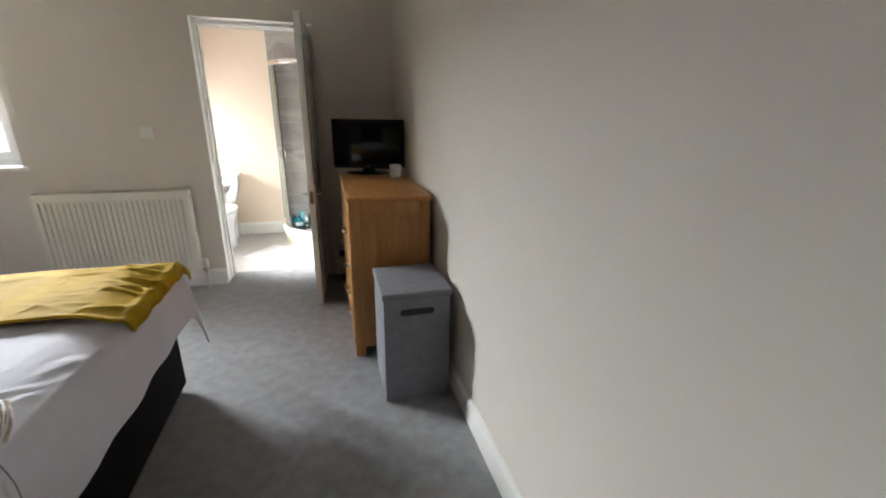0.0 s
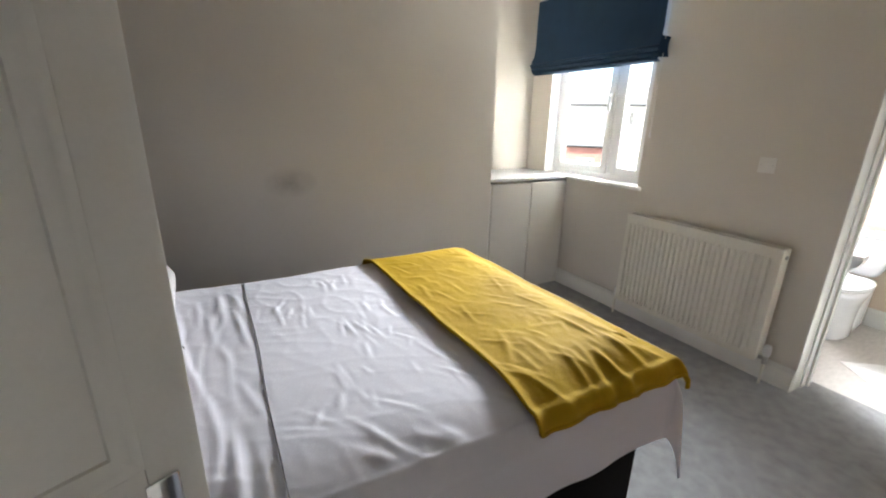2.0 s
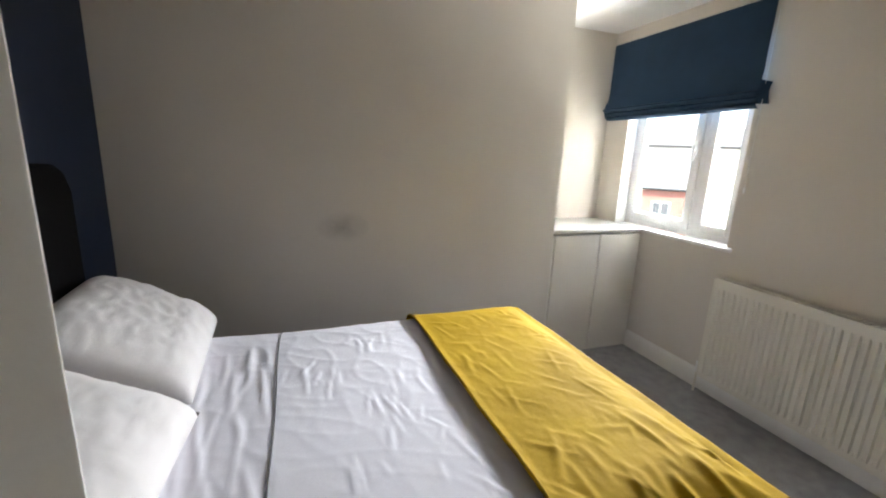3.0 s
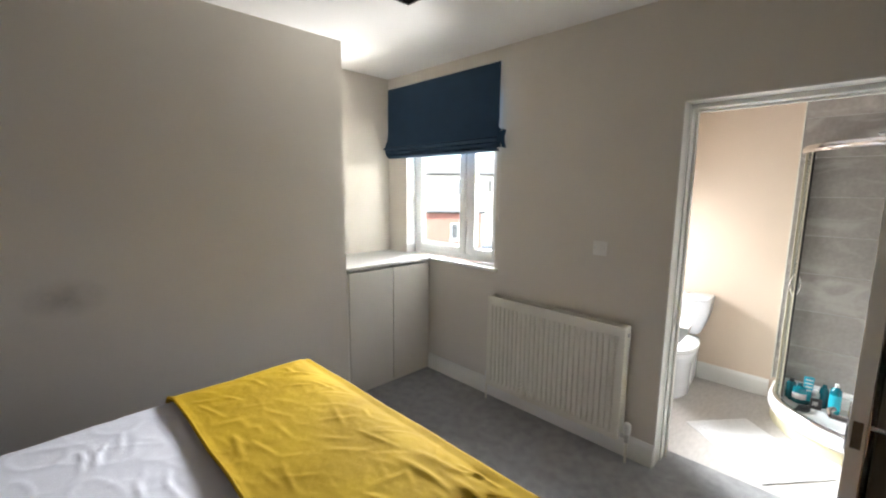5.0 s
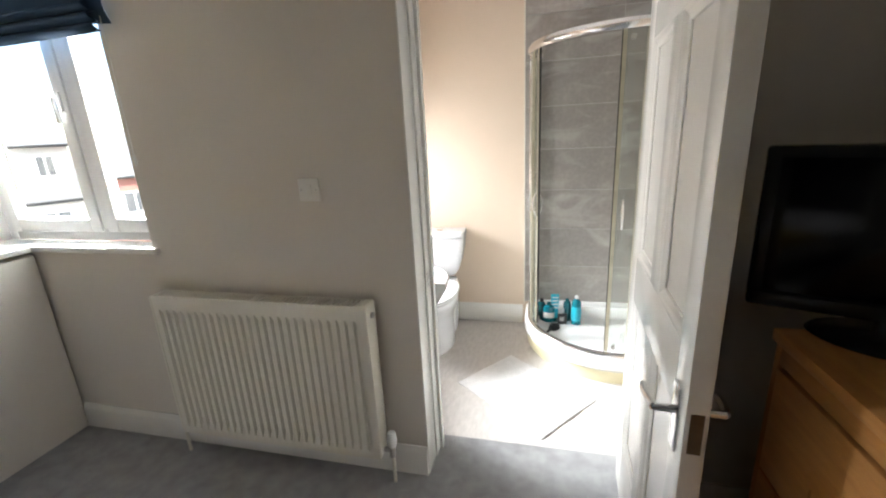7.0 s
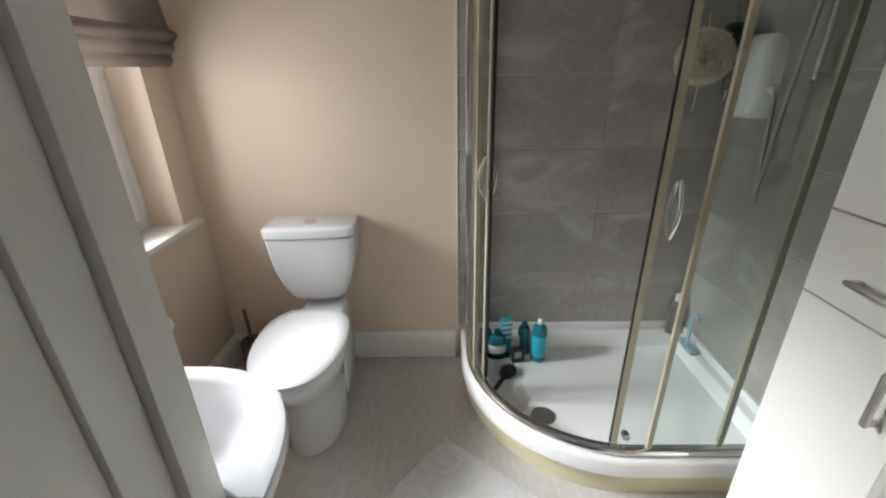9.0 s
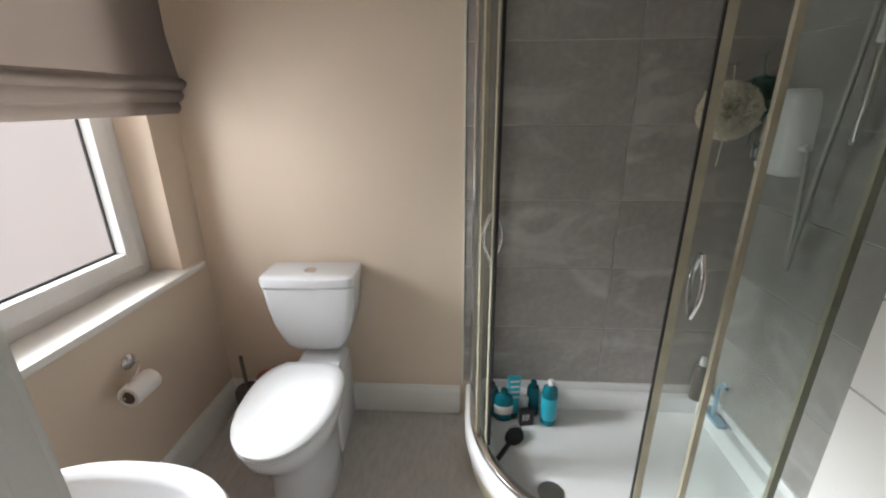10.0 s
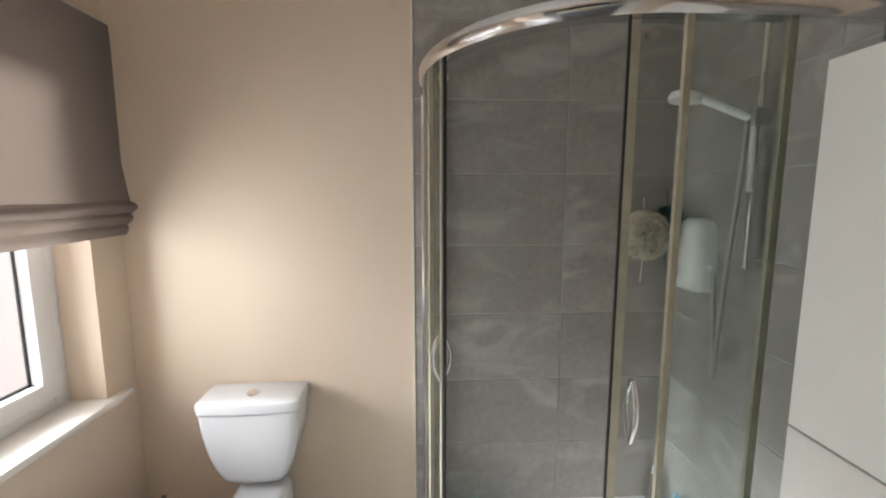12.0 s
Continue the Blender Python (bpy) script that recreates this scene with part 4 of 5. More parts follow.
def pillow(at, rx, ry, rz, w, h, t, seed):
    """A stuffed pillow: a cushion with pulled corners and creases."""
    bm = bmesh.new()
    n = 40

    def top(u, v, s):
        a, b = 2 * u - 1, 2 * v - 1
        pinch = 1 - 0.07 * (1 - abs(b) ** 2) * abs(a) ** 3
        pinch2 = 1 - 0.07 * (1 - abs(a) ** 2) * abs(b) ** 3
        puff = max(0, (1 - a ** 4) * (1 - b ** 4)) ** 0.5
        crease = 0.010 * noise.noise((a * 2.4 + seed, b * 2.4, s)) + 0.007 * (1 - abs(noise.noise((a * 4 + seed, b * 5, 3 + s)))) ** 4
        return Vector((a * w / 2 * pinch2, b * h / 2 * pinch, s * (t / 2 * puff + crease * puff)))
    for s in (1, -1):
        vs = [[bm.verts.new(top(i / n, j / n, s)) for j in range(n + 1)] for i in range(n + 1)]
        for i in range(n):
            for j in range(n):
                bm.faces.new((vs[i][j], vs[i + 1][j], vs[i + 1][j + 1], vs[i][j + 1]))
    bmesh.ops.remove_doubles(bm, verts=bm.verts, dist=0.0008)
    ob = solo("pillow", bm, PILLOWCASE, "plump white cotton pillow propped against the headboard", "pillow", group="pillows on the bed", smooth=180)
    ob.matrix_basis = pose(*at, rx, ry, rz)
    return ob


pillow((-1.02, -3.16, 0.83), -28, 0, 3, 0.70, 0.50, 0.19, 1.0)
pillow((-0.28, -3.14, 0.825), -24, 0, -4, 0.70, 0.50, 0.18, 5.0)

# ---- chest of drawers ----
chest = thing("chest_of_drawers", (1.19, -0.925, 0), "oak veneer chest of drawers with chrome bow handles against the wall", "chest of drawers")
CX, CY, CH = 0.225, 0.485, 0.97
part("top", bx(-CX - 0.008, CX + 0.01, -CY - 0.008, CY + 0.008, CH - 0.028, CH, r=0.004), OAK_Y, chest)
for s in (-1, 1):
    y_out = s * CY
    part("side_stile", bx(-CX, -CX + 0.06, min(y_out, y_out - s * 0.022), max(y_out, y_out - s * 0.022), 0, CH - 0.028, r=0.002), OAK, chest)
    part("side_stile", bx(CX - 0.06, CX, min(y_out, y_out - s * 0.022), max(y_out, y_out - s * 0.022), 0, CH - 0.028, r=0.002), OAK, chest)
    part("side_rail", bx(-CX + 0.06, CX - 0.06, min(y_out, y_out - s * 0.022), max(y_out, y_out - s * 0.022), CH - 0.11, CH - 0.028, r=0.002), OAK, chest)
    part("side_rail", bx(-CX + 0.06, CX - 0.06, min(y_out, y_out - s * 0.022), max(y_out, y_out - s * 0.022), 0.06, 0.14, r=0.002), OAK, chest)
    part("side_panel", bx(-CX + 0.055, CX - 0.055, min(y_out - s * 0.008, y_out - s * 0.018), max(y_out - s * 0.008, y_out - s * 0.018), 0.1, CH - 0.1), OAK, chest, smooth=0)
part("back", bx(CX - 0.008, CX, -CY + 0.02, CY - 0.02, 0.06, CH - 0.03), OAK, chest, smooth=0)
part("plinth", bx(-CX + 0.02, -CX + 0.036, -CY + 0.022, CY - 0.022, 0, 0.075), OAK_Y, chest, smooth=0)
# black sheet behind the fronts paints in the shade of the drawer gaps
part("gap_shade", bx(-CX + 0.03, -CX + 0.05, -CY + 0.022, CY - 0.022, 0.075, CH - 0.03), MATT_BLACK, chest, "black sheet painting the shade between the drawers", smooth=0)
part("top_rail", bx(-CX, -CX + 0.02, -CY + 0.023, CY - 0.023, 0.897, CH - 0.03, r=0.002), OAK_Y, chest)
levels = [0.08, 0.24, 0.42, 0.63, 0.893]
for r_i, (z0, z1) in enumerate(zip(levels, levels[1:])):
    halves = ((-CY + 0.024, -0.002), (0.002, CY - 0.024)) if r_i == 3 else ((-CY + 0.024, CY - 0.024),)
    for a, b in halves:
        dr = part("drawer", bx(-CX - 0.004, -CX + 0.016, a, b, z0 + 0.003, z1 - 0.003, r=0.003), OAK_Y, chest)
        centres = ((a + b) / 2,) if len(halves) == 2 else (a + 0.22, b - 0.22)
        for c in centres:
            zc = z0 + 0.095
            pts = [(-CX - 0.004 - 0.026 * math.sin(math.pi * k / 10), c + 0.058 * (k / 5 - 1), zc) for k in range(11)]
            bm = bmesh.new()
            rings = []
            for p in pts:
                rings.append([(p[0] - 0.0025, p[1], p[2] - 0.009), (p[0] + 0.0025, p[1], p[2] - 0.009), (p[0] + 0.0025, p[1], p[2] + 0.009), (p[0] - 0.0025, p[1], p[2] + 0.009)])
            part("handle", loft(bm, rings), CHROME, dr, "chrome bow handle")

# ---- television ----
tv = thing("television", (1.175, -0.46, CH), "small black flat-screen television switched off on the chest", "television", rz=-22)
part("casing", bx(-0.268, 0.268, -0.012, 0.045, 0.03, 0.385, r=0.008, seg=3), BLACK, tv)
part("screen", bx(-0.242, 0.242, -0.0135, -0.011, 0.07, 0.362, r=0.001), SCREEN, tv, "dark glossy screen")
part("lower_bezel", bx(-0.263, 0.263, -0.015, -0.010, 0.033, 0.065, r=0.003), BLACK, tv)
part("badge", bx(-0.018, 0.018, -0.0165, -0.0148, 0.046, 0.051), SHADE_GREY, tv, "small grey badge")
part("rear_bulge", bx(-0.2, 0.2, 0.04, 0.085, 0.09, 0.33, r=0.02, seg=3), MATT_BLACK, tv)
part("neck", bx(-0.045, 0.045, -0.01, 0.035, 0.010, 0.06, r=0.006), BLACK, tv)
part("foot", lathe(bmesh.new(), [(0.155, 0.0), (0.16, 0.004), (0.155, 0.009), (0.06, 0.014)], at=(0, -0.03, 0), sy=0.62, seg=40), BLACK, tv)

mug = thing("mug", (1.335, -0.72, CH), "white china mug on the chest", "mug")
part("cup", lathe(bmesh.new(), [(0.033, 0.0), (0.039, 0.006), (0.042, 0.04), (0.043, 0.085), (0.040, 0.085), (0.038, 0.04), (0.034, 0.01), (0.004, 0.008)], seg=28), CERAMIC, mug)
part("handle", tube(bmesh.new(), [(0.040 + 0.024 * math.sin(math.pi * k / 12), 0, 0.018 + 0.05 * k / 12) for k in range(13)], 0.0055, 8), CERAMIC, mug)

# ---- laundry hamper ----
hamper = thing("laundry_hamper", (1.243, -1.686, 0), "grey linen laundry hamper with a lid beside the chest", "laundry hamper")
part("body", bx(-0.165, 0.165, -0.182, 0.182, 0.0, 0.57, r=0.008), HAMPER, hamper)
part("lid", bx(-0.173, 0.173, -0.19, 0.19, 0.565, 0.60, r=0.010, seg=3), HAMPER, hamper)
grip = [(0.066 * (1 if c > 0 else -1) * 1.0 + 0.017 * math.cos(a), 0.017 * math.sin(a)) for a, c in ((2 * math.pi * k / 32, math.cos(2 * math.pi * (k + 0.5) / 32)) for k in range(32))]
# body is uncut; a matt black inlay colours in the hand hole's shade
part("grip_hole_shade", loft(bmesh.new(), [[(x, -0.1845, 0.495 + z) for x, z in grip], [(x, -0.179, 0.495 + z) for x, z in grip]]), MATT_BLACK, hamper, "black inlay painting the shade inside the slotted hand hole", smooth=0)
rim = [(0.066 * (1 if math.cos(a) > 0 else -1) + 0.021 * math.cos(a), -0.1835, 0.495 + 0.021 * math.sin(a)) for a in (2 * math.pi * (k + 0.5) / 32 for k in range(32))]
part("stitched_rim", tube(bmesh.new(), rim, 0.0028, 6, closed=True), HAMPER, hamper)

# ---- socket with a plug behind the chest ----
sock = thing("wall_socket", (0.955, 0.0, 0.2), "black plug in a white socket low on the wall", "socket")
part("plate", bx(-0.075, 0.075, -0.01, 0.0, -0.043, 0.043, r=0.003), WHITE_PLASTIC, sock)
part("plug", bx(-0.03, 0.03, -0.045, -0.01, -0.028, 0.03, r=0.007), MATT_BLACK, sock)
part("lead", tube(bmesh.new(), [(0, -0.04, -0.02), (0.01, -0.05, -0.08), (0.04, -0.06, -0.15), (0.1, -0.07, -0.19), (0.2, -0.06, -0.195)], 0.0035, 8), MATT_BLACK, sock)

# ---- pendant lamp ----
pend = thing("pendant_lamp", (-0.25, -1.65, CEIL), "square dark grey fabric pendant shade edged in black", "pendant lamp")
S, ZB, ZT = 0.23, -0.35, -0.13
for k in range(4):
    c, s = math.cos(k * math.pi / 2), math.sin(k * math.pi / 2)
    bm = bx(-S, S, S - 0.004, S, ZB + 0.008, ZT)
    bmesh.ops.rotate(bm, verts=bm.verts, cent=(0, 0, 0), matrix=Matrix.Rotation(k * math.pi / 2, 3, "Z"))
    part("shade_side", bm, SHADE_GREY, pend, smooth=0)
    bm = bx(-S - 0.005, S + 0.005, S - 0.007, S + 0.005, ZB, ZB + 0.012, r=0.002)
    bmesh.ops.rotate(bm, verts=bm.verts, cent=(0, 0, 0), matrix=Matrix.Rotation(k * math.pi / 2, 3, "Z"))
    part("lower_trim", bm, MATT_BLACK, pend, "black edging")
part("diffuser", bx(-S + 0.004, S - 0.004, -S + 0.004, S - 0.004, ZB + 0.008, ZB + 0.012), SHADE_GREY, pend, smooth=0)
part("cord", rod(bmesh.new(), (0, 0, ZB + 0.01), (0, 0, -0.01), 0.003, seg=8), WHITE_PLASTIC, pend)
part("ceiling_rose", lathe(bmesh.new(), [(0.05, 0.0), (0.048, -0.012), (0.03, -0.024), (0.008, -0.03)], seg=24), WHITE_PLASTIC, pend)

# ---- bathroom: shower ----
TX0, TY_F, TR = 0.35, 0.785, 0.55
TCX, TCY = TX0 + TR, TY_F + TR


def quadrant(inset, n=28, y_back=None, x_right=None):
    """The open edge of the shower tray, from the north wall round to the east wall, drawn in by inset."""
    yb_, xr_ = (y_back or BN - 0.002), (x_right or BE - 0.002)
    r = TR - inset
    pts = [(TX0 + inset, yb_)]
    for k in range(n + 1):
        a = math.pi + (math.pi / 2) * k / n
        pts.append((TCX + r * math.cos(a), TCY + r * math.sin(a)))
    pts.append((xr_, TY_F + inset))
    return pts


def strip(outline, z0, z1, width):
    """A band that follows an outline, of the given width inwards."""
    bm = bmesh.new()
    rings = []
    for i, (x, y) in enumerate(outline):
        a, b = outline[max(i - 1, 0)], outline[min(i + 1, len(outline) - 1)]
        d = Vector((b[0] - a[0], b[1] - a[1])).normalized()
        n = Vector((-d.y, d.x))
        xi, yi = x + n.x * width, y + n.y * width
        rings.append([(x, y, z0), (xi, yi, z0), (xi, yi, z1), (x, y, z1)])
    return loft(bm, rings)


def rounded_band(outline, z0, z1, width, bulge):
    """A band along an outline with a convex outer face."""
    rings = []
    for i, (x, y) in enumerate(outline):
        a, b = outline[max(i - 1, 0)], outline[min(i + 1, len(outline) - 1)]
        d = Vector((b[0] - a[0], b[1] - a[1])).normalized()
        n = Vector((-d.y, d.x))
        ring = [(x + n.x * width, y + n.y * width, z1), (x + n.x * width, y + n.y * width, z0)]
        for k in range(9):
            s = k / 8
            o = -bulge * math.sin(math.pi * s) + 0.002
            ring.append((x + n.x * o, y + n.y * o, z0 + (z1 - z0) * s))
        rings.append(ring)
    return loft(bmesh.new(), rings)


tray = thing("shower_tray", (0, 0, 0), "white quadrant shower tray on a yellowed cream plinth", "shower tray")


def closed_outline(inset, back=0.0):
    p = quadrant(inset, y_back=BN - 0.002 - back, x_right=BE - 0.002 - back)
    return p + [(BE - 0.002 - back, BN - 0.002 - back)]


part("plinth", strip(quadrant(0.02, 40), -0.003, 0.086, 0.018), CREAM, tray, "yellowed cream curved plinth", smooth=30)
levels_t = [(0.05, 0, 0.03), (0.012, 0, 0.08), (0.0, 0, 0.09), (0.0, 0, 0.14), (0.006, 0, 0.15), (0.016, 0, 0.154), (0.06, 0.045, 0.154), (0.07, 0.052, 0.147), (0.085, 0.06, 0.085), (0.12, 0.09, 0.068), (0.19, 0.14, 0.064)]
part("basin", loft(bmesh.new(), [[(x, y, z) for x, y in closed_outline(i, b)] for i, b, z in levels_t]), ACRYLIC, tray, smooth=45)
part("upstand", bx(TX0 + 0.02, BE - 0.004, BN - 0.02, BN - 0.003, 0.15, 0.19, r=0.004), ACRYLIC, tray)
part("upstand", bx(BE - 0.02, BE - 0.003, TY_F + 0.05, BN - 0.021, 0.15, 0.19, r=0.004), ACRYLIC, tray)
part("waste", lathe(bmesh.new(), [(0.045, 0.0), (0.045, 0.004), (0.038, 0.008), (0.012, 0.009)], at=(0.652, 1.072, 0.0635), seg=28), STEEL, tray, "round chrome waste cover")


enc = thing("shower_enclosure", (0, 0, 0), "curved chrome and glass shower enclosure with sliding doors open", "shower enclosure")
RT = 1.875
part("top_rail", rounded_band(quadrant(0.022, 40), RT - 0.045, RT, 0.04, 0.012), CHROME, enc, smooth=50)
part("bottom_rail", rounded_band(quadrant(0.022, 40), 0.156, 0.176, 0.03, 0.006), CHROME, enc, smooth=50)
part("wall_profile", bx(TX0 + 0.018, TX0 + 0.06, BN - 0.03, BN - 0.002, 0.18, RT - 0.046, r=0.003), CHROME, enc)
part("wall_profile", bx(BE - 0.03, BE - 0.002, TY_F + 0.018, TY_F + 0.06, 0.18, RT - 0.046, r=0.003), CHROME, enc)


def along(inset, s0, s1, n=24):
    """Points on the tray's edge between two lengths measured from the north wall."""
    p = [Vector(q) for q in quadrant(inset, 60)]
    acc = [0.0]
    for a, b in zip(p, p[1:]):
        acc.append(acc[-1] + (b - a).length)
    out = []
    for k in range(n + 1):
        s = s0 + (s1 - s0) * k / n
        i = max(j for j in range(len(p) - 1) if acc[j] <= s + 1e-9)
        f = (s - acc[i]) / (acc[i + 1] - acc[i])
        q = p[i].lerp(p[i + 1], min(1, f))
        out.append((q.x, q.y))
    return out


def glass_leaf(name, inset, s0, s1, handle_at=None, seals=(), label=""):
    pane = part(name, strip(along(inset, s0, s1), 0.182, RT - 0.046, 0.006), SHOWER_GLASS, enc, label, smooth=60)
    pane.visible_shadow = False
    for s, mt, w, nm in seals:
        part(nm, strip(along(inset - (0.001 if mt is MATT_BLACK else 0.003), s - w / 2, s + w / 2, 2), 0.182, RT - 0.046, 0.010 if mt is MATT_BLACK else 0.012), mt, pane)
    if handle_at is not None:
        hx_, hy_ = along(inset, handle_at, handle_at + 0.001, 1)[0]
        c = Vector((TCX, TCY))
        out = (Vector((hx_, hy_)) - c).normalized()
        if hy_ > TCY:
            out = Vector((-1, 0))
        for side in (1, -1):
            base = 0.002 if side > 0 else 0.008
            pts = [(hx_ + out.x * side * (base + 0.024 * math.sin(math.pi * k / 14)), hy_ + out.y * side * (base + 0.024 * math.sin(math.pi * k / 14)), 0.89 + 0.15 * k / 14) for k in range(15)]
            part("handle", tube(bmesh.new(), pts, 0.0065, 10), CHROME, pane, "chrome bow handle")
        for zz in (0.205, RT - 0.075):
            part("roller", rod(bmesh.new(), (hx_ + out.x * 0.0, hy_ + out.y * 0.0, zz), (hx_ - out.x * 0.022, hy_ - out.y * 0.022, zz), 0.012, seg=14), STEEL, pane, "steel door roller")
    return pane


S_ARC = BN - TCY
ARC = math.pi / 2 * (TR - 0.03)
S_END = S_ARC + ARC + (BE - TCX)
glass_leaf("fixed_pane", 0.03, 0.02, S_ARC + 0.12, seals=((S_ARC + 0.12, SEAL, 0.018, "seal"), (0.03, STEEL, 0.02, "edge_strip")))
glass_leaf("sliding_door", 0.05, 0.03, S_ARC + 0.18, handle_at=S_ARC + 0.155, seals=((S_ARC + 0.181, MATT_BLACK, 0.006, "black_seal"), (S_ARC + 0.167, SEAL, 0.014, "seal"), (0.05, SEAL, 0.012, "seal")))
S_R = S_ARC + ARC
glass_leaf("fixed_pane", 0.03, S_R + 0.02, S_END - 0.01, seals=((S_R + 0.022, SEAL, 0.015, "seal"),))
glass_leaf("sliding_door", 0.05, S_R - 0.122, S_R + 0.23, handle_at=S_R - 0.077, seals=((S_R - 0.1235, MATT_BLACK, 0.006, "black_seal"), (S_R - 0.11, SEAL, 0.018, "seal"), (S_R + 0.226, SEAL, 0.018, "seal")))

# electric shower on the east wall
unit = thing("electric_shower", (BE, 1.39, 1.245), "white electric shower unit with a chrome dial on the tiles", "shower unit")
rings = []
for x, sy_, z0, z1 in ((-0.006, 0.078, -0.125, 0.14), (-0.05, 0.078, -0.125, 0.14), (-0.075, 0.072, -0.118, 0.132), (-0.088, 0.055, -0.1, 0.11)):
    ring = []
    for k in range(36):
        a = 2 * math.pi * k / 36
        ca, sa = math.cos(a), math.sin(a)
        zz = (z0 + z1) / 2 + (z1 - z0) / 2 * math.copysign(abs(sa) ** 0.4, sa)
        taper = 1.06 - 0.22 * ((zz - z0) / (z1 - z0))
        ring.append((x, sy_ * taper * math.copysign(abs(ca) ** 0.4, ca), zz))
    rings.append(ring)
part("casing", loft(bmesh.new(), rings), WHITE_PLASTIC, unit, smooth=50)
d_ob = part("dial", lathe(bmesh.new(), [(0.032, 0.0), (0.034, 0.012), (0.028, 0.03), (0.006, 0.034)], seg=24), CHROME, unit, "chrome temperature dial")
d_ob.matrix_basis = pose(-0.085, 0.022, -0.05, 0, -90, 0)
part("dial_wing", bx(-0.128, -0.114, 0.014, 0.030, -0.072, -0.028, r=0.004), CHROME, unit)
part("badge", bx(-0.0895, -0.087, 0.01, 0.035, 0.075, 0.085), MATT_BLACK, unit, "small dark badge")
part("hose_outlet", rod(bmesh.new(), (-0.04, -0.078, -0.03), (-0.04, -0.105, -0.03), 0.012), WHITE_PLASTIC, unit)

rail = thing("shower_rail", (BE, 1.13, 1.15), "chrome riser rail with a white handset and steel hose", "shower rail")
part("riser", rod(bmesh.new(), (-0.055, 0, 0.1), (-0.055, 0, 0.82), 0.0095), CHROME, rail)
for z in (0.1, 0.82):
    part("bracket", rod(rod(bmesh.new(), (-0.001, 0, z), (-0.06, 0, z), 0.012), (-0.001, 0, z), (-0.006, 0, z), 0.022), CHROME, rail)
part("slider", bx(-0.085, -0.03, -0.022, 0.022, 0.515, 0.565, r=0.008), STEEL, rail, "grey slider clamp")
part("soap_hook", tube(bmesh.new(), [(-0.07, 0, 0.52), (-0.075, -0.01, 0.44), (-0.08, -0.02, 0.36), (-0.095, -0.035, 0.33)], 0.009, 10), WHITE_PLASTIC, rail)
hd = bmesh.new()
rod(hd, (-0.085, 0.0, 0.535), (-0.2, 0.055, 0.605), 0.011, 0.014)
part("handset", hd, WHITE_PLASTIC, rail)
hh = lathe(bmesh.new(), [(0.043, -0.018), (0.046, -0.008), (0.04, 0.006), (0.014, 0.016)], seg=28)
bmesh.ops.rotate(hh, verts=hh.verts, cent=(0, 0, 0), matrix=Matrix.Rotation(radians(8), 3, "Y"))
bmesh.ops.translate(hh, verts=hh.verts, vec=(-0.235, 0.07, 0.612))
part("spray_head", hh, WHITE_PLASTIC, rail)
knots = [Vector(p) for p in ((-0.1, 0, 0.6), (-0.09, 0.0, 0.53), (-0.088, 0.015, 0.3), (-0.084, 0.045, 0.0), (-0.08, 0.062, -0.22), (-0.072, 0.078, -0.285), (-0.062, 0.098, -0.2), (-0.048, 0.135, -0.02), (-0.042, 0.155, 0.065), (-0.042, 0.16, 0.1))]
hose = []
for a_, b_, c_, d_ in zip(knots, knots[1:], knots[2:], knots[3:]):
    for k in range(8):
        t = k / 8
        hose.append(0.5 * (2 * b_ + (c_ - a_) * t + (2 * a_ - 5 * b_ + 4 * c_ - d_) * t * t + (3 * b_ - a_ - 3 * c_ + d_) * t ** 3))
part("hose", tube(bmesh.new(), hose, 0.0075, 10), STEEL, rail, "ribbed steel hose")


def scrunchie(at, r, material, label, seed):
    """A mesh bath sponge: many ruffled petals round a heart, hung by a cord."""
    t = thing("bath_sponge", at, label, "bath sponge", group="hanging bath sponges")
    rnd = random.Random(seed)
    bm = bmesh.new()
    bmesh.ops.create_icosphere(bm, subdivisions=3, radius=r * 0.6)
    for _ in range(300):
        d = Vector((rnd.gauss(0, 1), rnd.gauss(0, 0.8), rnd.gauss(0, 1))).normalized()
        side = d.orthogonal().normalized()
        side.rotate(Matrix.Rotation(rnd.random() * 6.3, 3, d))
        up = d.cross(side)
        w, ph = r * rnd.uniform(0.3, 0.5), rnd.random() * 6
        vs = []
        for i in range(7):
            a = i / 6 * 2 - 1
            for j in range(4):
                h = r * (0.5 + 0.5 * j / 3) * rnd.uniform(0.93, 1.06)
                vs.append(bm.verts.new(d * h + side * a * w * (0.4 + 0.6 * j / 3) + up * (0.10 * r * math.sin(a * 9 + ph) * (0.3 + j / 3))))
        for i in range(6):
            for j in range(3):
                bm.faces.new((vs[i * 4 + j], vs[i * 4 + 4 + j], vs[i * 4 + 5 + j], vs[i * 4 + 1 + j]))
    part("ruffles", bm, material, t, smooth=180)
    part("cord", tube(bmesh.new(), [(0, 0.02 * k / 6, r * 0.5 + 0.1 * k / 6) for k in range(7)], 0.002, 6), material, t)
    part("tail", tube(bmesh.new(), [(0.0, 0, -r * 0.8), (-0.004, 0, -r - 0.05), (-0.006, 0, -r - 0.09)], 0.002, 6), material, t)
    part("hook", rod(bmesh.new(), (0, 0.005, r * 0.5 + 0.1), (0, BN - at[1] - 0.009, r * 0.5 + 0.1), 0.004, seg=8), CHROME, t, "chrome wall hook")


scrunchie((1.2, 1.455, 1.318), 0.088, SCRUB, "cream mesh bath sponge hanging on the tiles", 3)
scrunchie((1.295, 1.465, 1.36), 0.062, SCRUB_GREEN, "dark green mesh bath sponge hanging on the tiles", 5)

# bottles and brush in the tray
FLOOR_T = 0.066


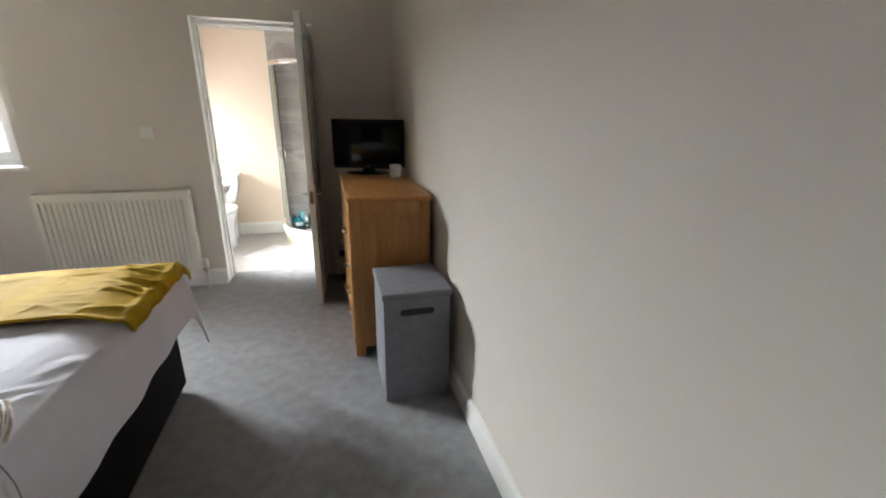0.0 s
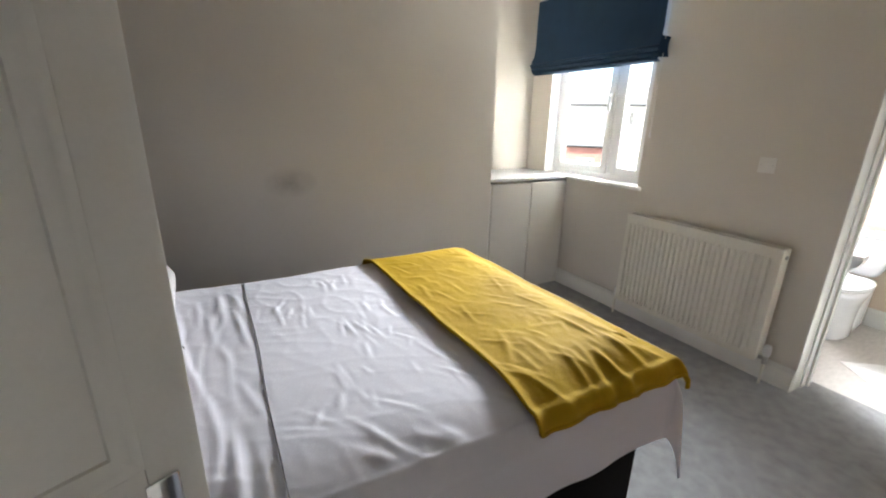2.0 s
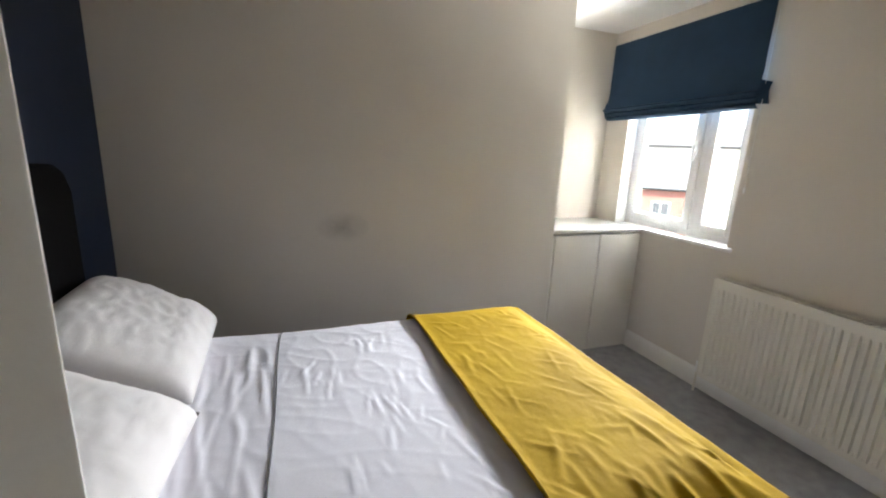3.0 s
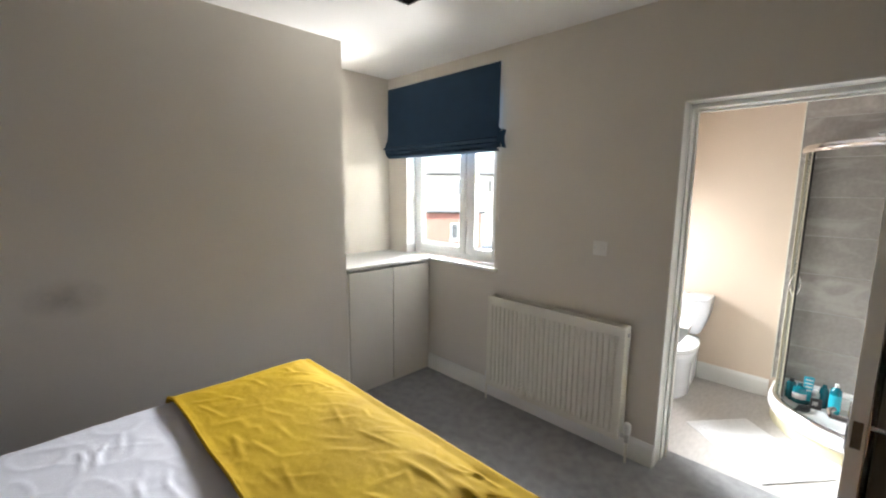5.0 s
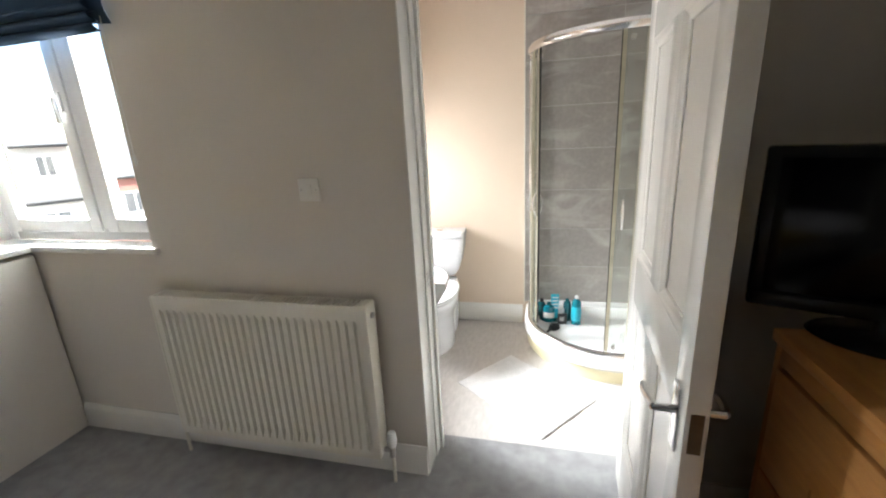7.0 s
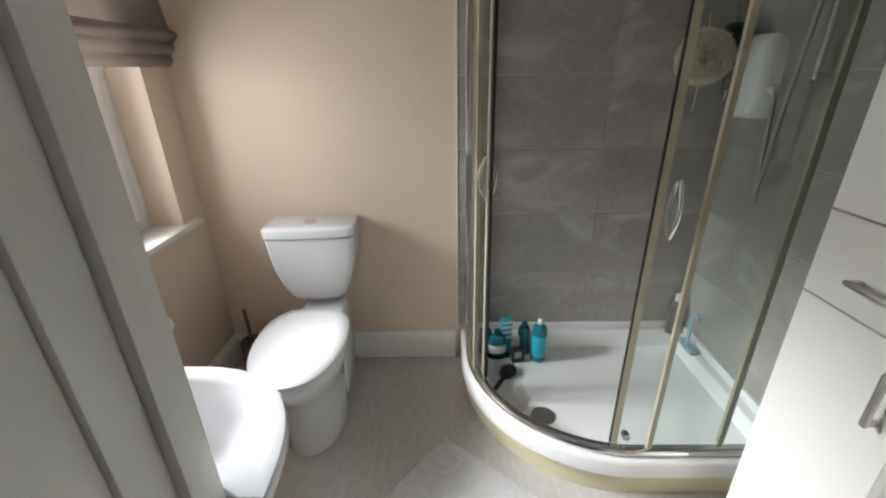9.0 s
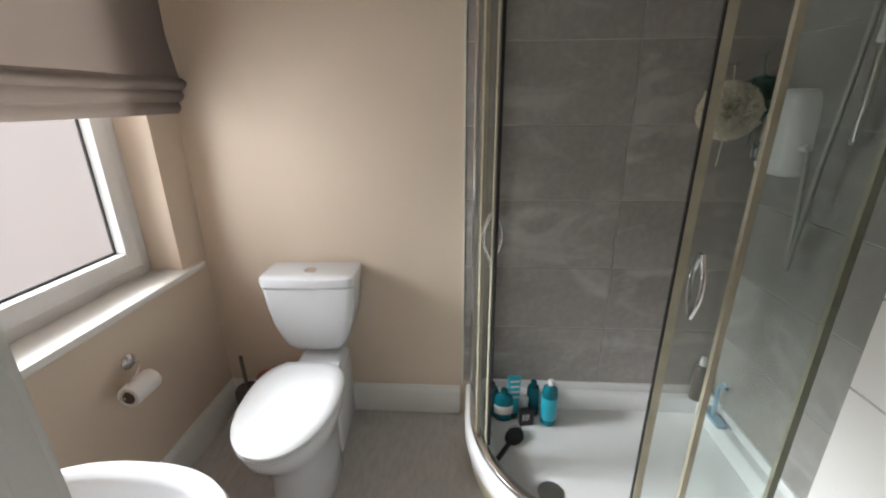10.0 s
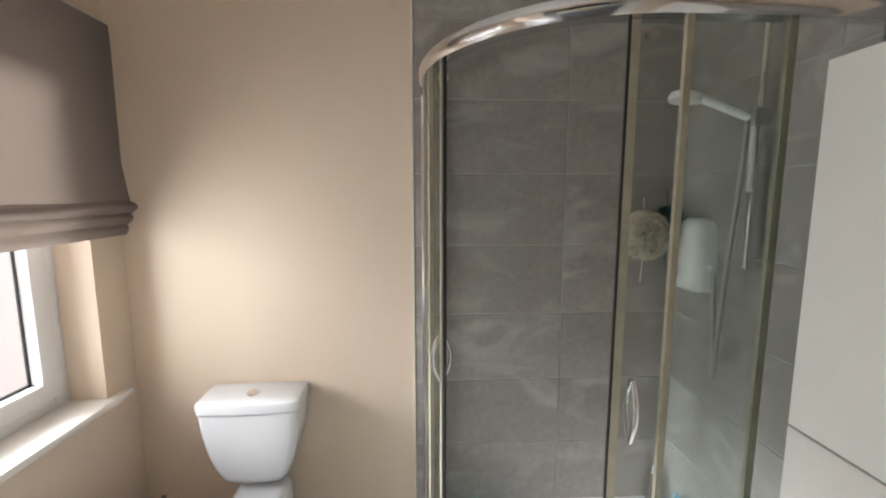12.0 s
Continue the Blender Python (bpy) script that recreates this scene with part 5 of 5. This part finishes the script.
def bottle(at, profile, body_mat, cap, cap_mat, label, label_band=None, sx=1.0, sy=1.0, rz=0):
    b = thing("bottle", at, label, "bottle", rz, group="bottles in the shower")
    part("body", lathe(bmesh.new(), profile, seg=26, sx=sx, sy=sy), body_mat, b)
    part("cap", lathe(bmesh.new(), cap, seg=20, sx=sx if sx > 0.9 else 1, sy=sy if sy > 0.9 else 1), cap_mat, b)
    if label_band:
        z0, z1, r, m = label_band
        part("label", lathe(bmesh.new(), [(r, z0), (r + 0.0006, z0 + 0.002), (r + 0.0006, z1 - 0.002), (r, z1)], seg=26, sx=sx, sy=sy), m, b)
    return b


bottle((0.70, 1.415, FLOOR_T), [(0.028, 0), (0.032, 0.004), (0.032, 0.15), (0.029, 0.172), (0.014, 0.188), (0.013, 0.192)], TEAL,
       [(0.0125, 0.192), (0.0125, 0.208), (0.010, 0.212), (0.004, 0.213)], WHITE_PLASTIC, "tall teal bottle with a white cap in the shower tray", (0.03, 0.135, 0.0322, AQUA))
bottle((0.513, 1.43, FLOOR_T), [(0.036, 0), (0.04, 0.004), (0.04, 0.1), (0.034, 0.118), (0.012, 0.128), (0.011, 0.13)], TEAL,
       [(0.015, 0.13), (0.015, 0.146), (0.013, 0.149), (0.004, 0.15)], DARK_TEAL, "flat teal bottle with a dark cap in the shower tray", (0.035, 0.075, 0.0404, PAPER), sx=1.0, sy=0.6)
bottle((0.462, 1.455, FLOOR_T), [(0.026, 0), (0.03, 0.004), (0.03, 0.12), (0.024, 0.135), (0.012, 0.14)], DARK_TEAL,
       [(0.014, 0.14), (0.014, 0.16), (0.004, 0.162)], MATT_BLACK, "dark green bottle with a black cap in the shower tray")
bottle((0.64, 1.465, FLOOR_T), [(0.024, 0), (0.027, 0.004), (0.027, 0.125), (0.022, 0.142), (0.011, 0.148)], DARK_TEAL,
       [(0.013, 0.148), (0.013, 0.166), (0.004, 0.168)], DARK_TEAL, "dark blue-green bottle behind the others in the shower tray")
bottle((1.33, 1.492, 0.154), [(0.026, 0), (0.029, 0.004), (0.029, 0.135), (0.024, 0.155), (0.012, 0.165)], BROWN_PLASTIC,
       [(0.013, 0.165), (0.013, 0.19), (0.01, 0.2), (0.004, 0.202)], WHITE_PLASTIC, "brown-grey bottle with a pale pump top in the shower corner")
tb = thing("tube", (0.556, 1.44, FLOOR_T), "upright aqua tube with white stripes in the shower tray", "tube", rz=8)
part("body", loft(bmesh.new(), [[(0.026 * math.cos(a) * wx, 0.016 * math.sin(a) * wy + 0.006 * z * 5, z) for a in (2 * math.pi * k / 20 for k in range(20))] for z, wx, wy in ((0.03, 0.8, 1.2), (0.1, 0.95, 0.8), (0.16, 1.05, 0.4), (0.205, 1.1, 0.12))]), AQUA, tb)
part("cap", lathe(bmesh.new(), [(0.018, 0.0), (0.02, 0.003), (0.02, 0.03), (0.012, 0.032)], seg=20), DARK_TEAL, tb)
for k in range(4):
    part("stripe", bx(-0.02, 0.02, -0.0125 + 0.006 * k / 4 * 1.2, -0.0095 + 0.006 * k / 4 * 1.2, 0.105 + 0.025 * k, 0.113 + 0.025 * k), WHITE_PLASTIC, tb)
jar = thing("jar", (0.597, 1.475, FLOOR_T), "white plastic tub at the back of the shower tray", "jar")
part("body", lathe(bmesh.new(), [(0.034, 0), (0.036, 0.004), (0.036, 0.07), (0.033, 0.075)], seg=24), WHITE_PLASTIC, jar)
part("lid", lathe(bmesh.new(), [(0.0375, 0.075), (0.0375, 0.095), (0.034, 0.098), (0.004, 0.098)], seg=24), WHITE_PLASTIC, jar)
pk = thing("packet", (0.607, 1.40, FLOOR_T), "small black packet with white print beside the bottles", "packet", rz=12)
part("box", bx(-0.03, 0.03, -0.012, 0.012, 0, 0.075, r=0.002), MATT_BLACK, pk)
for k in range(4):
    part("print_bar", bx(-0.02 + 0.008 * k, -0.016 + 0.008 * k, -0.0128, -0.0122, 0.025 + 0.004 * (k % 2), 0.058), WHITE_PLASTIC, pk)
br = thing("hairbrush", (0.55, 1.315, FLOOR_T), "black paddle hairbrush lying in the shower tray", "hairbrush", rz=-122)
part("paddle", lathe(bmesh.new(), [(0.036, 0.0), (0.042, 0.006), (0.04, 0.016), (0.03, 0.022)], sx=1.15, sy=0.85, seg=28), MATT_BLACK, br)
part("handle", tube(bmesh.new(), [(0.04 + 0.02 * k, 0, 0.011) for k in range(7)], 0.0095, 10), MATT_BLACK, br)
bm = bmesh.new()
for i in range(-4, 5):
    for j in range(-3, 4):
        if (i / 4.6) ** 2 + (j / 3.6) ** 2 < 1:
            rod(bm, (i * 0.009, j * 0.008, 0.021), (i * 0.0095, j * 0.0085, 0.036), 0.0012, seg=5)
part("bristles", bm, MATT_BLACK, br)
sq = thing("squeegee", (BE - 0.03, 1.40, 0.157), "pale blue plastic squeegee leaning in the shower corner", "squeegee")
PALE_BLUE = mat("pale_blue_plastic", (0.2, 0.36, 0.48), 0.3, vary=0.04, bump=0)
part("handle", tube(bmesh.new(), [(-0.03, -0.03, 0.0), (-0.02, -0.015, 0.06), (-0.012, 0.0, 0.12), (-0.012, -0.02, 0.155), (-0.014, -0.045, 0.15)], 0.008, 10), PALE_BLUE, sq)
part("blade", bx(-0.045, -0.005, -0.09, 0.03, -0.002, 0.012, r=0.003), PALE_BLUE, sq)

# ---- toilet ----
wc = thing("toilet", (-0.268, BN - 0.01, 0), "white close-coupled ceramic toilet with the lid down", "toilet", rz=3)


def egg(cx, yb_, yf, hw_, n=40, sq_=2.2):
    """A toilet-seat outline: blunt at the back, round in front; y from back to front."""
    pts = []
    for k in range(n):
        a = 2 * math.pi * k / n
        ca, sa = math.cos(a), math.sin(a)
        ym = yb_ + (yf - yb_) * 0.42
        ln = (ym - yf) if sa < 0 else (yb_ - ym)
        e = 2 / sq_ if sa < 0 else 0.62
        pts.append((cx + hw_ * math.copysign(abs(ca) ** (0.95 if sa < 0 else 0.62), ca), ym + ln * math.copysign(abs(sa) ** (0.95 if sa < 0 else 0.8), sa)))
    return pts


def egg_rings(rows, cx=0.008):
    return [[(x, y, z) for x, y in egg(cx, yb_, yf, h)] for yb_, yf, h, z in rows]


part("pan", loft(bmesh.new(), egg_rings([
    (-0.25, -0.58, 0.11, -0.003), (-0.24, -0.585, 0.118, 0.01), (-0.24, -0.575, 0.11, 0.10), (-0.24, -0.58, 0.115, 0.19),
    (-0.25, -0.62, 0.128, 0.27), (-0.235, -0.675, 0.152, 0.335), (-0.23, -0.685, 0.156, 0.375), (-0.235, -0.68, 0.15, 0.382)])), CERAMIC, wc, smooth=60)
part("plinth_back", bx(-0.085, 0.115, -0.30, -0.02, -0.003, 0.37, r=0.035, seg=4), CERAMIC, wc)
part("seat", loft(bmesh.new(), egg_rings([(-0.24, -0.69, 0.156, 0.383), (-0.235, -0.695, 0.161, 0.388), (-0.235, -0.695, 0.161, 0.396), (-0.24, -0.69, 0.156, 0.4)])), SEAT, wc, smooth=50)
part("lid", loft(bmesh.new(), egg_rings([(-0.24, -0.69, 0.157, 0.402), (-0.234, -0.697, 0.164, 0.407), (-0.234, -0.697, 0.164, 0.414), (-0.24, -0.685, 0.155, 0.421), (-0.27, -0.64, 0.12, 0.4245)])), SEAT, wc, smooth=50)
part("hinge_bar", rod(bmesh.new(), (-0.09, -0.232, 0.4), (0.12, -0.232, 0.4), 0.011), SEAT, wc)


def cist_ring(z, hw_, yb_, yf, bow):
    """Bowed front with rounded corners, straight sides and back."""
    rc = min(0.028, hw_ * 0.3)
    pts = [(-hw_, yb_, z)]
    for k in range(7):
        a = math.pi + math.pi / 2 * k / 6
        pts.append((-hw_ + rc + rc * math.cos(a), yf + rc + rc * math.sin(a), z))
    for k in range(1, 10):
        s = k / 10 * 2 - 1
        pts.append(((hw_ - rc) * s, yf - bow * (1 - s * s), z))
    for k in range(7):
        a = 1.5 * math.pi + math.pi / 2 * k / 6
        pts.append((hw_ - rc + rc * math.cos(a), yf + rc + rc * math.sin(a), z))
    pts += [(hw_, yb_, z)]
    return pts


part("cistern", loft(bmesh.new(), [cist_ring(z, h, -0.004, yf, bow * 0.4) for z, h, yf, bow in (
    (0.40, 0.098, -0.12, 0.012), (0.408, 0.106, -0.13, 0.014), (0.43, 0.122, -0.138, 0.016), (0.47, 0.139, -0.145, 0.018), (0.53, 0.157, -0.152, 0.02), (0.61, 0.171, -0.158, 0.022), (0.689, 0.177, -0.163, 0.022), (0.692, 0.17, -0.155, 0.022), (0.698, 0.17, -0.155, 0.022))]), CERAMIC, wc, smooth=35)
part("cistern_lid", loft(bmesh.new(), [cist_ring(z, h, -0.002, yf, 0.008) for z, h, yf in (
    (0.696, 0.177, -0.164), (0.698, 0.181, -0.169), (0.722, 0.183, -0.171), (0.731, 0.180, -0.168), (0.736, 0.17, -0.158))]), CERAMIC, wc, smooth=35)
part("flush_button", lathe(bmesh.new(), [(0.022, 0.0), (0.024, 0.004), (0.018, 0.0085), (0.004, 0.009)], at=(0.0, -0.09, 0.734), seg=24), CHROME, wc, "chrome push button")

# toilet brush and bin behind it
tbr = thing("toilet_brush", (-0.615, 1.44, 0), "dark toilet brush in a brown-grey holder in the corner", "toilet brush")
part("holder", lathe(bmesh.new(), [(0.045, -0.003), (0.05, 0.004), (0.052, 0.16), (0.046, 0.17), (0.03, 0.168)], seg=24), SHADE_GREY, tbr)
part("handle", rod(bmesh.new(), (0, 0, 0.165), (-0.005, 0, 0.33), 0.008), BROWN_PLASTIC, tbr)
pot = thing("cleaner_tub", (-0.52, 1.46, 0), "squat dark tub with a red lid beside the toilet", "tub")
part("body", lathe(bmesh.new(), [(0.042, -0.003), (0.047, 0.004), (0.05, 0.2), (0.046, 0.206)], seg=24), BROWN_PLASTIC, pot)
part("lid", lathe(bmesh.new(), [(0.05, 0.206), (0.05, 0.222), (0.04, 0.23), (0.004, 0.231)], seg=24), RED, pot)

# toilet roll holder
tr = thing("toilet_roll_holder", (BW, 1.045, 0.56), "chrome wall holder with a half-used toilet roll", "toilet roll holder")
rosette = part("rosette", lathe(bmesh.new(), [(0.026, 0.0), (0.026, 0.006), (0.02, 0.012), (0.012, 0.014)], seg=24), CHROME, tr)
rosette.matrix_basis = pose(0, 0.005, 0.01, 0, 90, 0)
part("arm", tube(bmesh.new(), [(0.012, 0.005, 0.01), (0.04, 0.003, 0.01), (0.055, -0.02, 0.002), (0.06, -0.06, -0.015), (0.064, -0.105, -0.03), (0.067, -0.118, -0.04), (0.068, -0.108, -0.044), (0.068, 0.012, -0.044)], 0.0045, 10), CHROME, tr)
roll = lathe(bmesh.new(), [(0.022, -0.05), (0.034, -0.05), (0.0345, -0.048), (0.0345, 0.048), (0.034, 0.05), (0.022, 0.05)], seg=30)
paper = part("paper_roll", roll, PAPER, tr)
paper.matrix_basis = pose(0.068, -0.045, -0.05, 90, 0, 0)
core = tube(bmesh.new(), [(0, 0, -0.0505), (0, 0, 0.0505)], 0.0222, 24)
card_core = part("core", core, CARD, tr, "dark cardboard core")
card_core.matrix_basis = pose(0.068, -0.045, -0.05, 90, 0, 0)

# ---- basin on the inner wall ----
ws = thing("wash_basin", (-0.18, WALL_T + 0.012, 0.022), "small white ceramic wash basin on the wall", "wash basin")


def dee(hw_, depth, y_in=0.0, n=36):
    pts = []
    for k in range(n + 1):
        a = math.pi * k / n
        pts.append((hw_ * math.copysign(abs(math.cos(a)) ** 0.8, math.cos(a)), y_in + (depth - y_in) * math.sin(a) ** 0.8))
    return pts


rows_b = [(0.10, 0.16, 0.002, 0.56), (0.15, 0.22, 0.002, 0.62), (0.21, 0.25, 0.002, 0.69), (0.236, 0.256, 0.002, 0.735), (0.243, 0.264, 0.001, 0.76), (0.238, 0.259, 0.002, 0.772),
          (0.204, 0.227, 0.05, 0.774), (0.198, 0.222, 0.055, 0.767), (0.17, 0.21, 0.065, 0.715), (0.11, 0.18, 0.08, 0.665), (0.03, 0.14, 0.1, 0.65)]
part("bowl", loft(bmesh.new(), [[(x, y, z) for x, y in dee(h, d, yi)] for h, d, yi, z in rows_b]), CERAMIC, ws, smooth=60)
part("pedestal", lathe(bmesh.new(), [(0.075, -0.026), (0.08, 0.0), (0.065, 0.08), (0.06, 0.4), (0.085, 0.58)], at=(0, 0.085, 0), sx=1.0, sy=0.85, seg=28), CERAMIC, ws)
part("tap", tube(rod(bmesh.new(), (0, 0.035, 0.772), (0, 0.035, 0.84), 0.017), [(0, 0.035, 0.825), (0, 0.07, 0.835), (0, 0.11, 0.825), (0, 0.125, 0.81)], 0.011, 12), CHROME, ws, "chrome basin tap")
part("waste_ring", lathe(bmesh.new(), [(0.02, 0), (0.02, 0.003), (0.008, 0.004)], at=(0, 0.09, 0.651), seg=20), CHROME, ws)

# ---- tall bathroom cabinet ----
CFX, CYF, CYN = 1.10, 0.692, 0.262
cab = thing("tall_cabinet", (CFX, (CYF + CYN) / 2, 0), "tall glossy white bathroom cabinet with a drawer and bar handles", "cabinet")
w2 = (CYF - CYN) / 2
part("body", bx(0.019, BE - CFX - 0.004, -w2, w2, -0.003, 1.706, r=0.002), CABINET, cab)
for nm, z0, z1 in (("door", 0.03, 0.820), ("drawer", 0.824, 1.010), ("door", 1.014, 1.706)):
    p_ = part(nm, bx(0.0, 0.018, -w2, w2, z0, z1, r=0.002), CABINET, cab)
    if nm == "drawer":
        part("handle", bx(-0.032, -0.022, 0.002, 0.107, 0.888, 0.900, r=0.003), STEEL, p_, "brushed steel bar handle")
        for s in (-1, 1):
            part("handle_post", bx(-0.024, 0.0, 0.0545 + s * 0.045 - 0.005, 0.0545 + s * 0.045 + 0.005, 0.889, 0.899), STEEL, p_)
    else:
        hz = 0.718 if z0 < 0.5 else 1.16
        part("handle", bx(-0.032, -0.022, -w2 + 0.18, -w2 + 0.193, hz - 0.06, hz + 0.06, r=0.003), STEEL, p_, "brushed steel bar handle")
        for s in (-1, 1):
            part("handle_post", bx(-0.024, 0.0, -w2 + 0.181, -w2 + 0.192, hz + s * 0.052 - 0.005, hz + s * 0.052 + 0.005), STEEL, p_)

# ---- bath mat ----
mat_c = Vector((0.372, 0.66))


def mat_at(u, v):
    a = radians(-39)
    p = Vector(((u - 0.5) * 0.62, (v - 0.5) * 0.45))
    x, y = mat_c.x + p.x * math.cos(a) - p.y * math.sin(a), mat_c.y + p.x * math.sin(a) + p.y * math.cos(a)
    e = min(u, 1 - u, v * 0.75, (1 - v) * 0.75)
    z = 0.001 + 0.009 * min(1, e / 0.06) + 0.004 * noise.noise((x * 9, y * 9, 0)) + 0.0025 * noise.noise((x * 55, y * 55, 2))
    return (x, y, z)


solo("bath_mat", sheet(bmesh.new(), mat_at, 110, 80, 0.004), TOWEL, "white towelling bath mat on the vinyl floor", "bath mat", smooth=60)

# ---- tiled shower walls ----
tiled_n = solo("tiled_wall_north", bx(0.339, BE, BN - 0.006, BN - 0.0005, 0.17, BCEIL), GROUT, "grey stone-look tiled shower wall with pale grout", "tiled wall", kind="structure", smooth=0)
tiled_e = solo("tiled_wall_east", bx(BE - 0.006, BE - 0.0005, 0.709, BN - 0.006, 0.17, BCEIL), GROUT, "grey stone-look tiled shower side wall", "tiled wall", kind="structure", smooth=0)
TH, TZ = 0.273, 1.547
tile_meshes = {}


def tile(parent, axis, a0, a1, z0, z1):
    g = 0.002
    w, h = round(a1 - a0 - 2 * g, 4), round(z1 - z0 - 2 * g, 4)
    if (axis, w, h) not in tile_meshes:
        b = 0.0015
        if axis == "x":
            rings = [[(-w / 2, 0, -h / 2), (w / 2, 0, -h / 2), (w / 2, 0, h / 2), (-w / 2, 0, h / 2)], [(-w / 2, -0.002, -h / 2), (w / 2, -0.002, -h / 2), (w / 2, -0.002, h / 2), (-w / 2, -0.002, h / 2)],
                     [(-w / 2 + b, -0.0035, -h / 2 + b), (w / 2 - b, -0.0035, -h / 2 + b), (w / 2 - b, -0.0035, h / 2 - b), (-w / 2 + b, -0.0035, h / 2 - b)]]
        else:
            rings = [[(0, -w / 2, -h / 2), (0, w / 2, -h / 2), (0, w / 2, h / 2), (0, -w / 2, h / 2)], [(-0.002, -w / 2, -h / 2), (-0.002, w / 2, -h / 2), (-0.002, w / 2, h / 2), (-0.002, -w / 2, h / 2)],
                     [(-0.0035, -w / 2 + b, -h / 2 + b), (-0.0035, w / 2 - b, -h / 2 + b), (-0.0035, w / 2 - b, h / 2 - b), (-0.0035, -w / 2 + b, h / 2 - b)]]
        tile_meshes[(axis, w, h)] = finish("tile", loft(bmesh.new(), rings), TILE, 0)
    ob = new("tile", tile_meshes[(axis, w, h)])
    ob.parent = parent
    c = (a0 + a1) / 2
    ob.location = (c, BN - 0.0055, (z0 + z1) / 2) if axis == "x" else (BE - 0.0055, c, (z0 + z1) / 2)


rows_z = [TZ + TH * k for k in range(-6, 4)]
for z in rows_z:
    z0, z1 = max(z, 0.172), min(z + TH, BCEIL - 0.002)
    if z1 - z0 < 0.02:
        continue
    for a0, a1 in ((0.339, 0.921), (0.921, BE - 0.007)):
        tile(tiled_n, "x", a0, a1, z0, z1)
    for a0, a1 in ((0.71, 0.95), (0.95, BN - 0.01)):
        tile(tiled_e, "y", a0, a1, z0, z1)
solo("tile_trim", bx(0.331, 0.3385, BN - 0.012, BN - 0.0005, 0.15, BCEIL), ENAMEL, "thin pale tile edge trim", "trim", kind="structure")

# ---- outside ----
solo("ground", bx(-400, 400, -400, 400, -3.05, -2.95), CONCRETE, "pale concrete yard and street below the windows", "ground", kind="structure", smooth=0)


def house(at, rz, w, d, eaves, ridge, wall_mat, label, windows, chimney=True, hip=0.0):
    h = thing("house", at, label, "house", rz, group="houses across the yard")
    part("wall", bx(-w / 2, w / 2, 0, d, 0, eaves), wall_mat, h, smooth=0)
    gb = loft(bmesh.new(), [[(-w / 2, 0, eaves), (-w / 2, d, eaves), (-w / 2 + hip, d / 2, ridge)], [(w / 2, 0, eaves), (w / 2, d, eaves), (w / 2 - hip, d / 2, ridge)]])
    part("gable", gb, SLATE if hip else wall_mat, h, smooth=0)
    rf = bmesh.new()
    o = 0.3
    for s in (-1, 1):
        y_e = -o if s < 0 else d + o
        ze = eaves - o * (ridge - eaves) / (d / 2)
        n = 22
        for k in range(n):
            f0, f1 = k / n, (k + 1) / n
            ya, yb_ = y_e + (d / 2 - y_e) * f0, y_e + (d / 2 - y_e) * f1
            za, zb_ = ze + (ridge - ze) * f0, ze + (ridge - ze) * f1
            xa, xb = w / 2 + 0.15 - hip * f0, w / 2 + 0.15 - hip * f1
            loft(rf, [[(-xa, ya, za + 0.05), (-xb, yb_, zb_ + 0.03), (-xb, yb_, zb_), (-xa, ya, za)],
                      [(xa, ya, za + 0.05), (xb, yb_, zb_ + 0.03), (xb, yb_, zb_), (xa, ya, za)]])
    part("roof", rf, SLATE, h, "grey slate roof", smooth=0)
    part("gutter", rod(bmesh.new(), (-w / 2 - 0.15, -0.36, eaves - 0.25), (w / 2 + 0.15, -0.36, eaves - 0.25), 0.06, seg=8), MATT_BLACK, h)
    for x, z, ww, hh_ in windows:
        wi = part("window", bx(x - ww / 2, x + ww / 2, -0.02, 0.05, z, z + hh_), DARK_PANE, h, smooth=0)
        for p0, p1, q0, q1 in ((-ww / 2, -ww / 2 + 0.07, 0, hh_), (ww / 2 - 0.07, ww / 2, 0, hh_), (-ww / 2 + 0.07, ww / 2 - 0.07, 0, 0.07), (-ww / 2 + 0.07, ww / 2 - 0.07, hh_ - 0.07, hh_), (-0.035, 0.035, 0.07, hh_ - 0.07)):
            part("frame", bx(x + p0, x + p1, -0.05, -0.02, z + q0, z + q1), UPVC, wi, smooth=0)
        part("sill", bx(x - ww / 2 - 0.08, x + ww / 2 + 0.08, -0.12, 0.0, z - 0.1, z), RENDER, wi, smooth=0)
    if chimney:
        st_ = part("chimney", bx(w / 2 - 1.1, w / 2 - 0.4, d / 2 - 0.3, d / 2 + 0.3, ridge - 0.6, ridge + 0.9), BRICK, h, smooth=0)
        part("pot", lathe(bmesh.new(), [(0.12, 0.0), (0.11, 0.35), (0.13, 0.4)], at=(w / 2 - 0.75, d / 2, ridge + 0.9), seg=12), BRICK, st_)
    return h


house((-17.1, 14.8, -2.95), 47, 5.2, 4.0, 3.4, 5.25, BRICK, "red brick house with a grey slate roof across the yard", ((-1.2, 1.5, 0.9, 1.0), (1.2, 1.5, 0.9, 1.0)), chimney=False)
house((-23.1, 11.6, -2.95), 56, 6.0, 6.0, 4.95, 7.6, RENDER, "white rendered house with a hipped slate roof", ((2.1, 3.3, 0.7, 1.0), (-1.0, 3.3, 0.9, 1.0)), chimney=False, hip=2.6)
house((-19.7, 11.4, -2.95), 57, 3.0, 2.0, 2.65, 3.25, RENDER, "low white outbuilding with a dark slate roof", ((0.3, 0.9, 1.0, 1.1),), chimney=False)
house((-25.2, 26.5, -2.95), 43, 9.0, 5.0, 6.1, 7.45, RENDER, "cream rendered house with a grey slate roof further off", ((-2.9, 4.2, 1.0, 1.2), (-0.6, 4.2, 1.0, 1.2), (2.2, 4.2, 1.0, 1.2)), chimney=False)
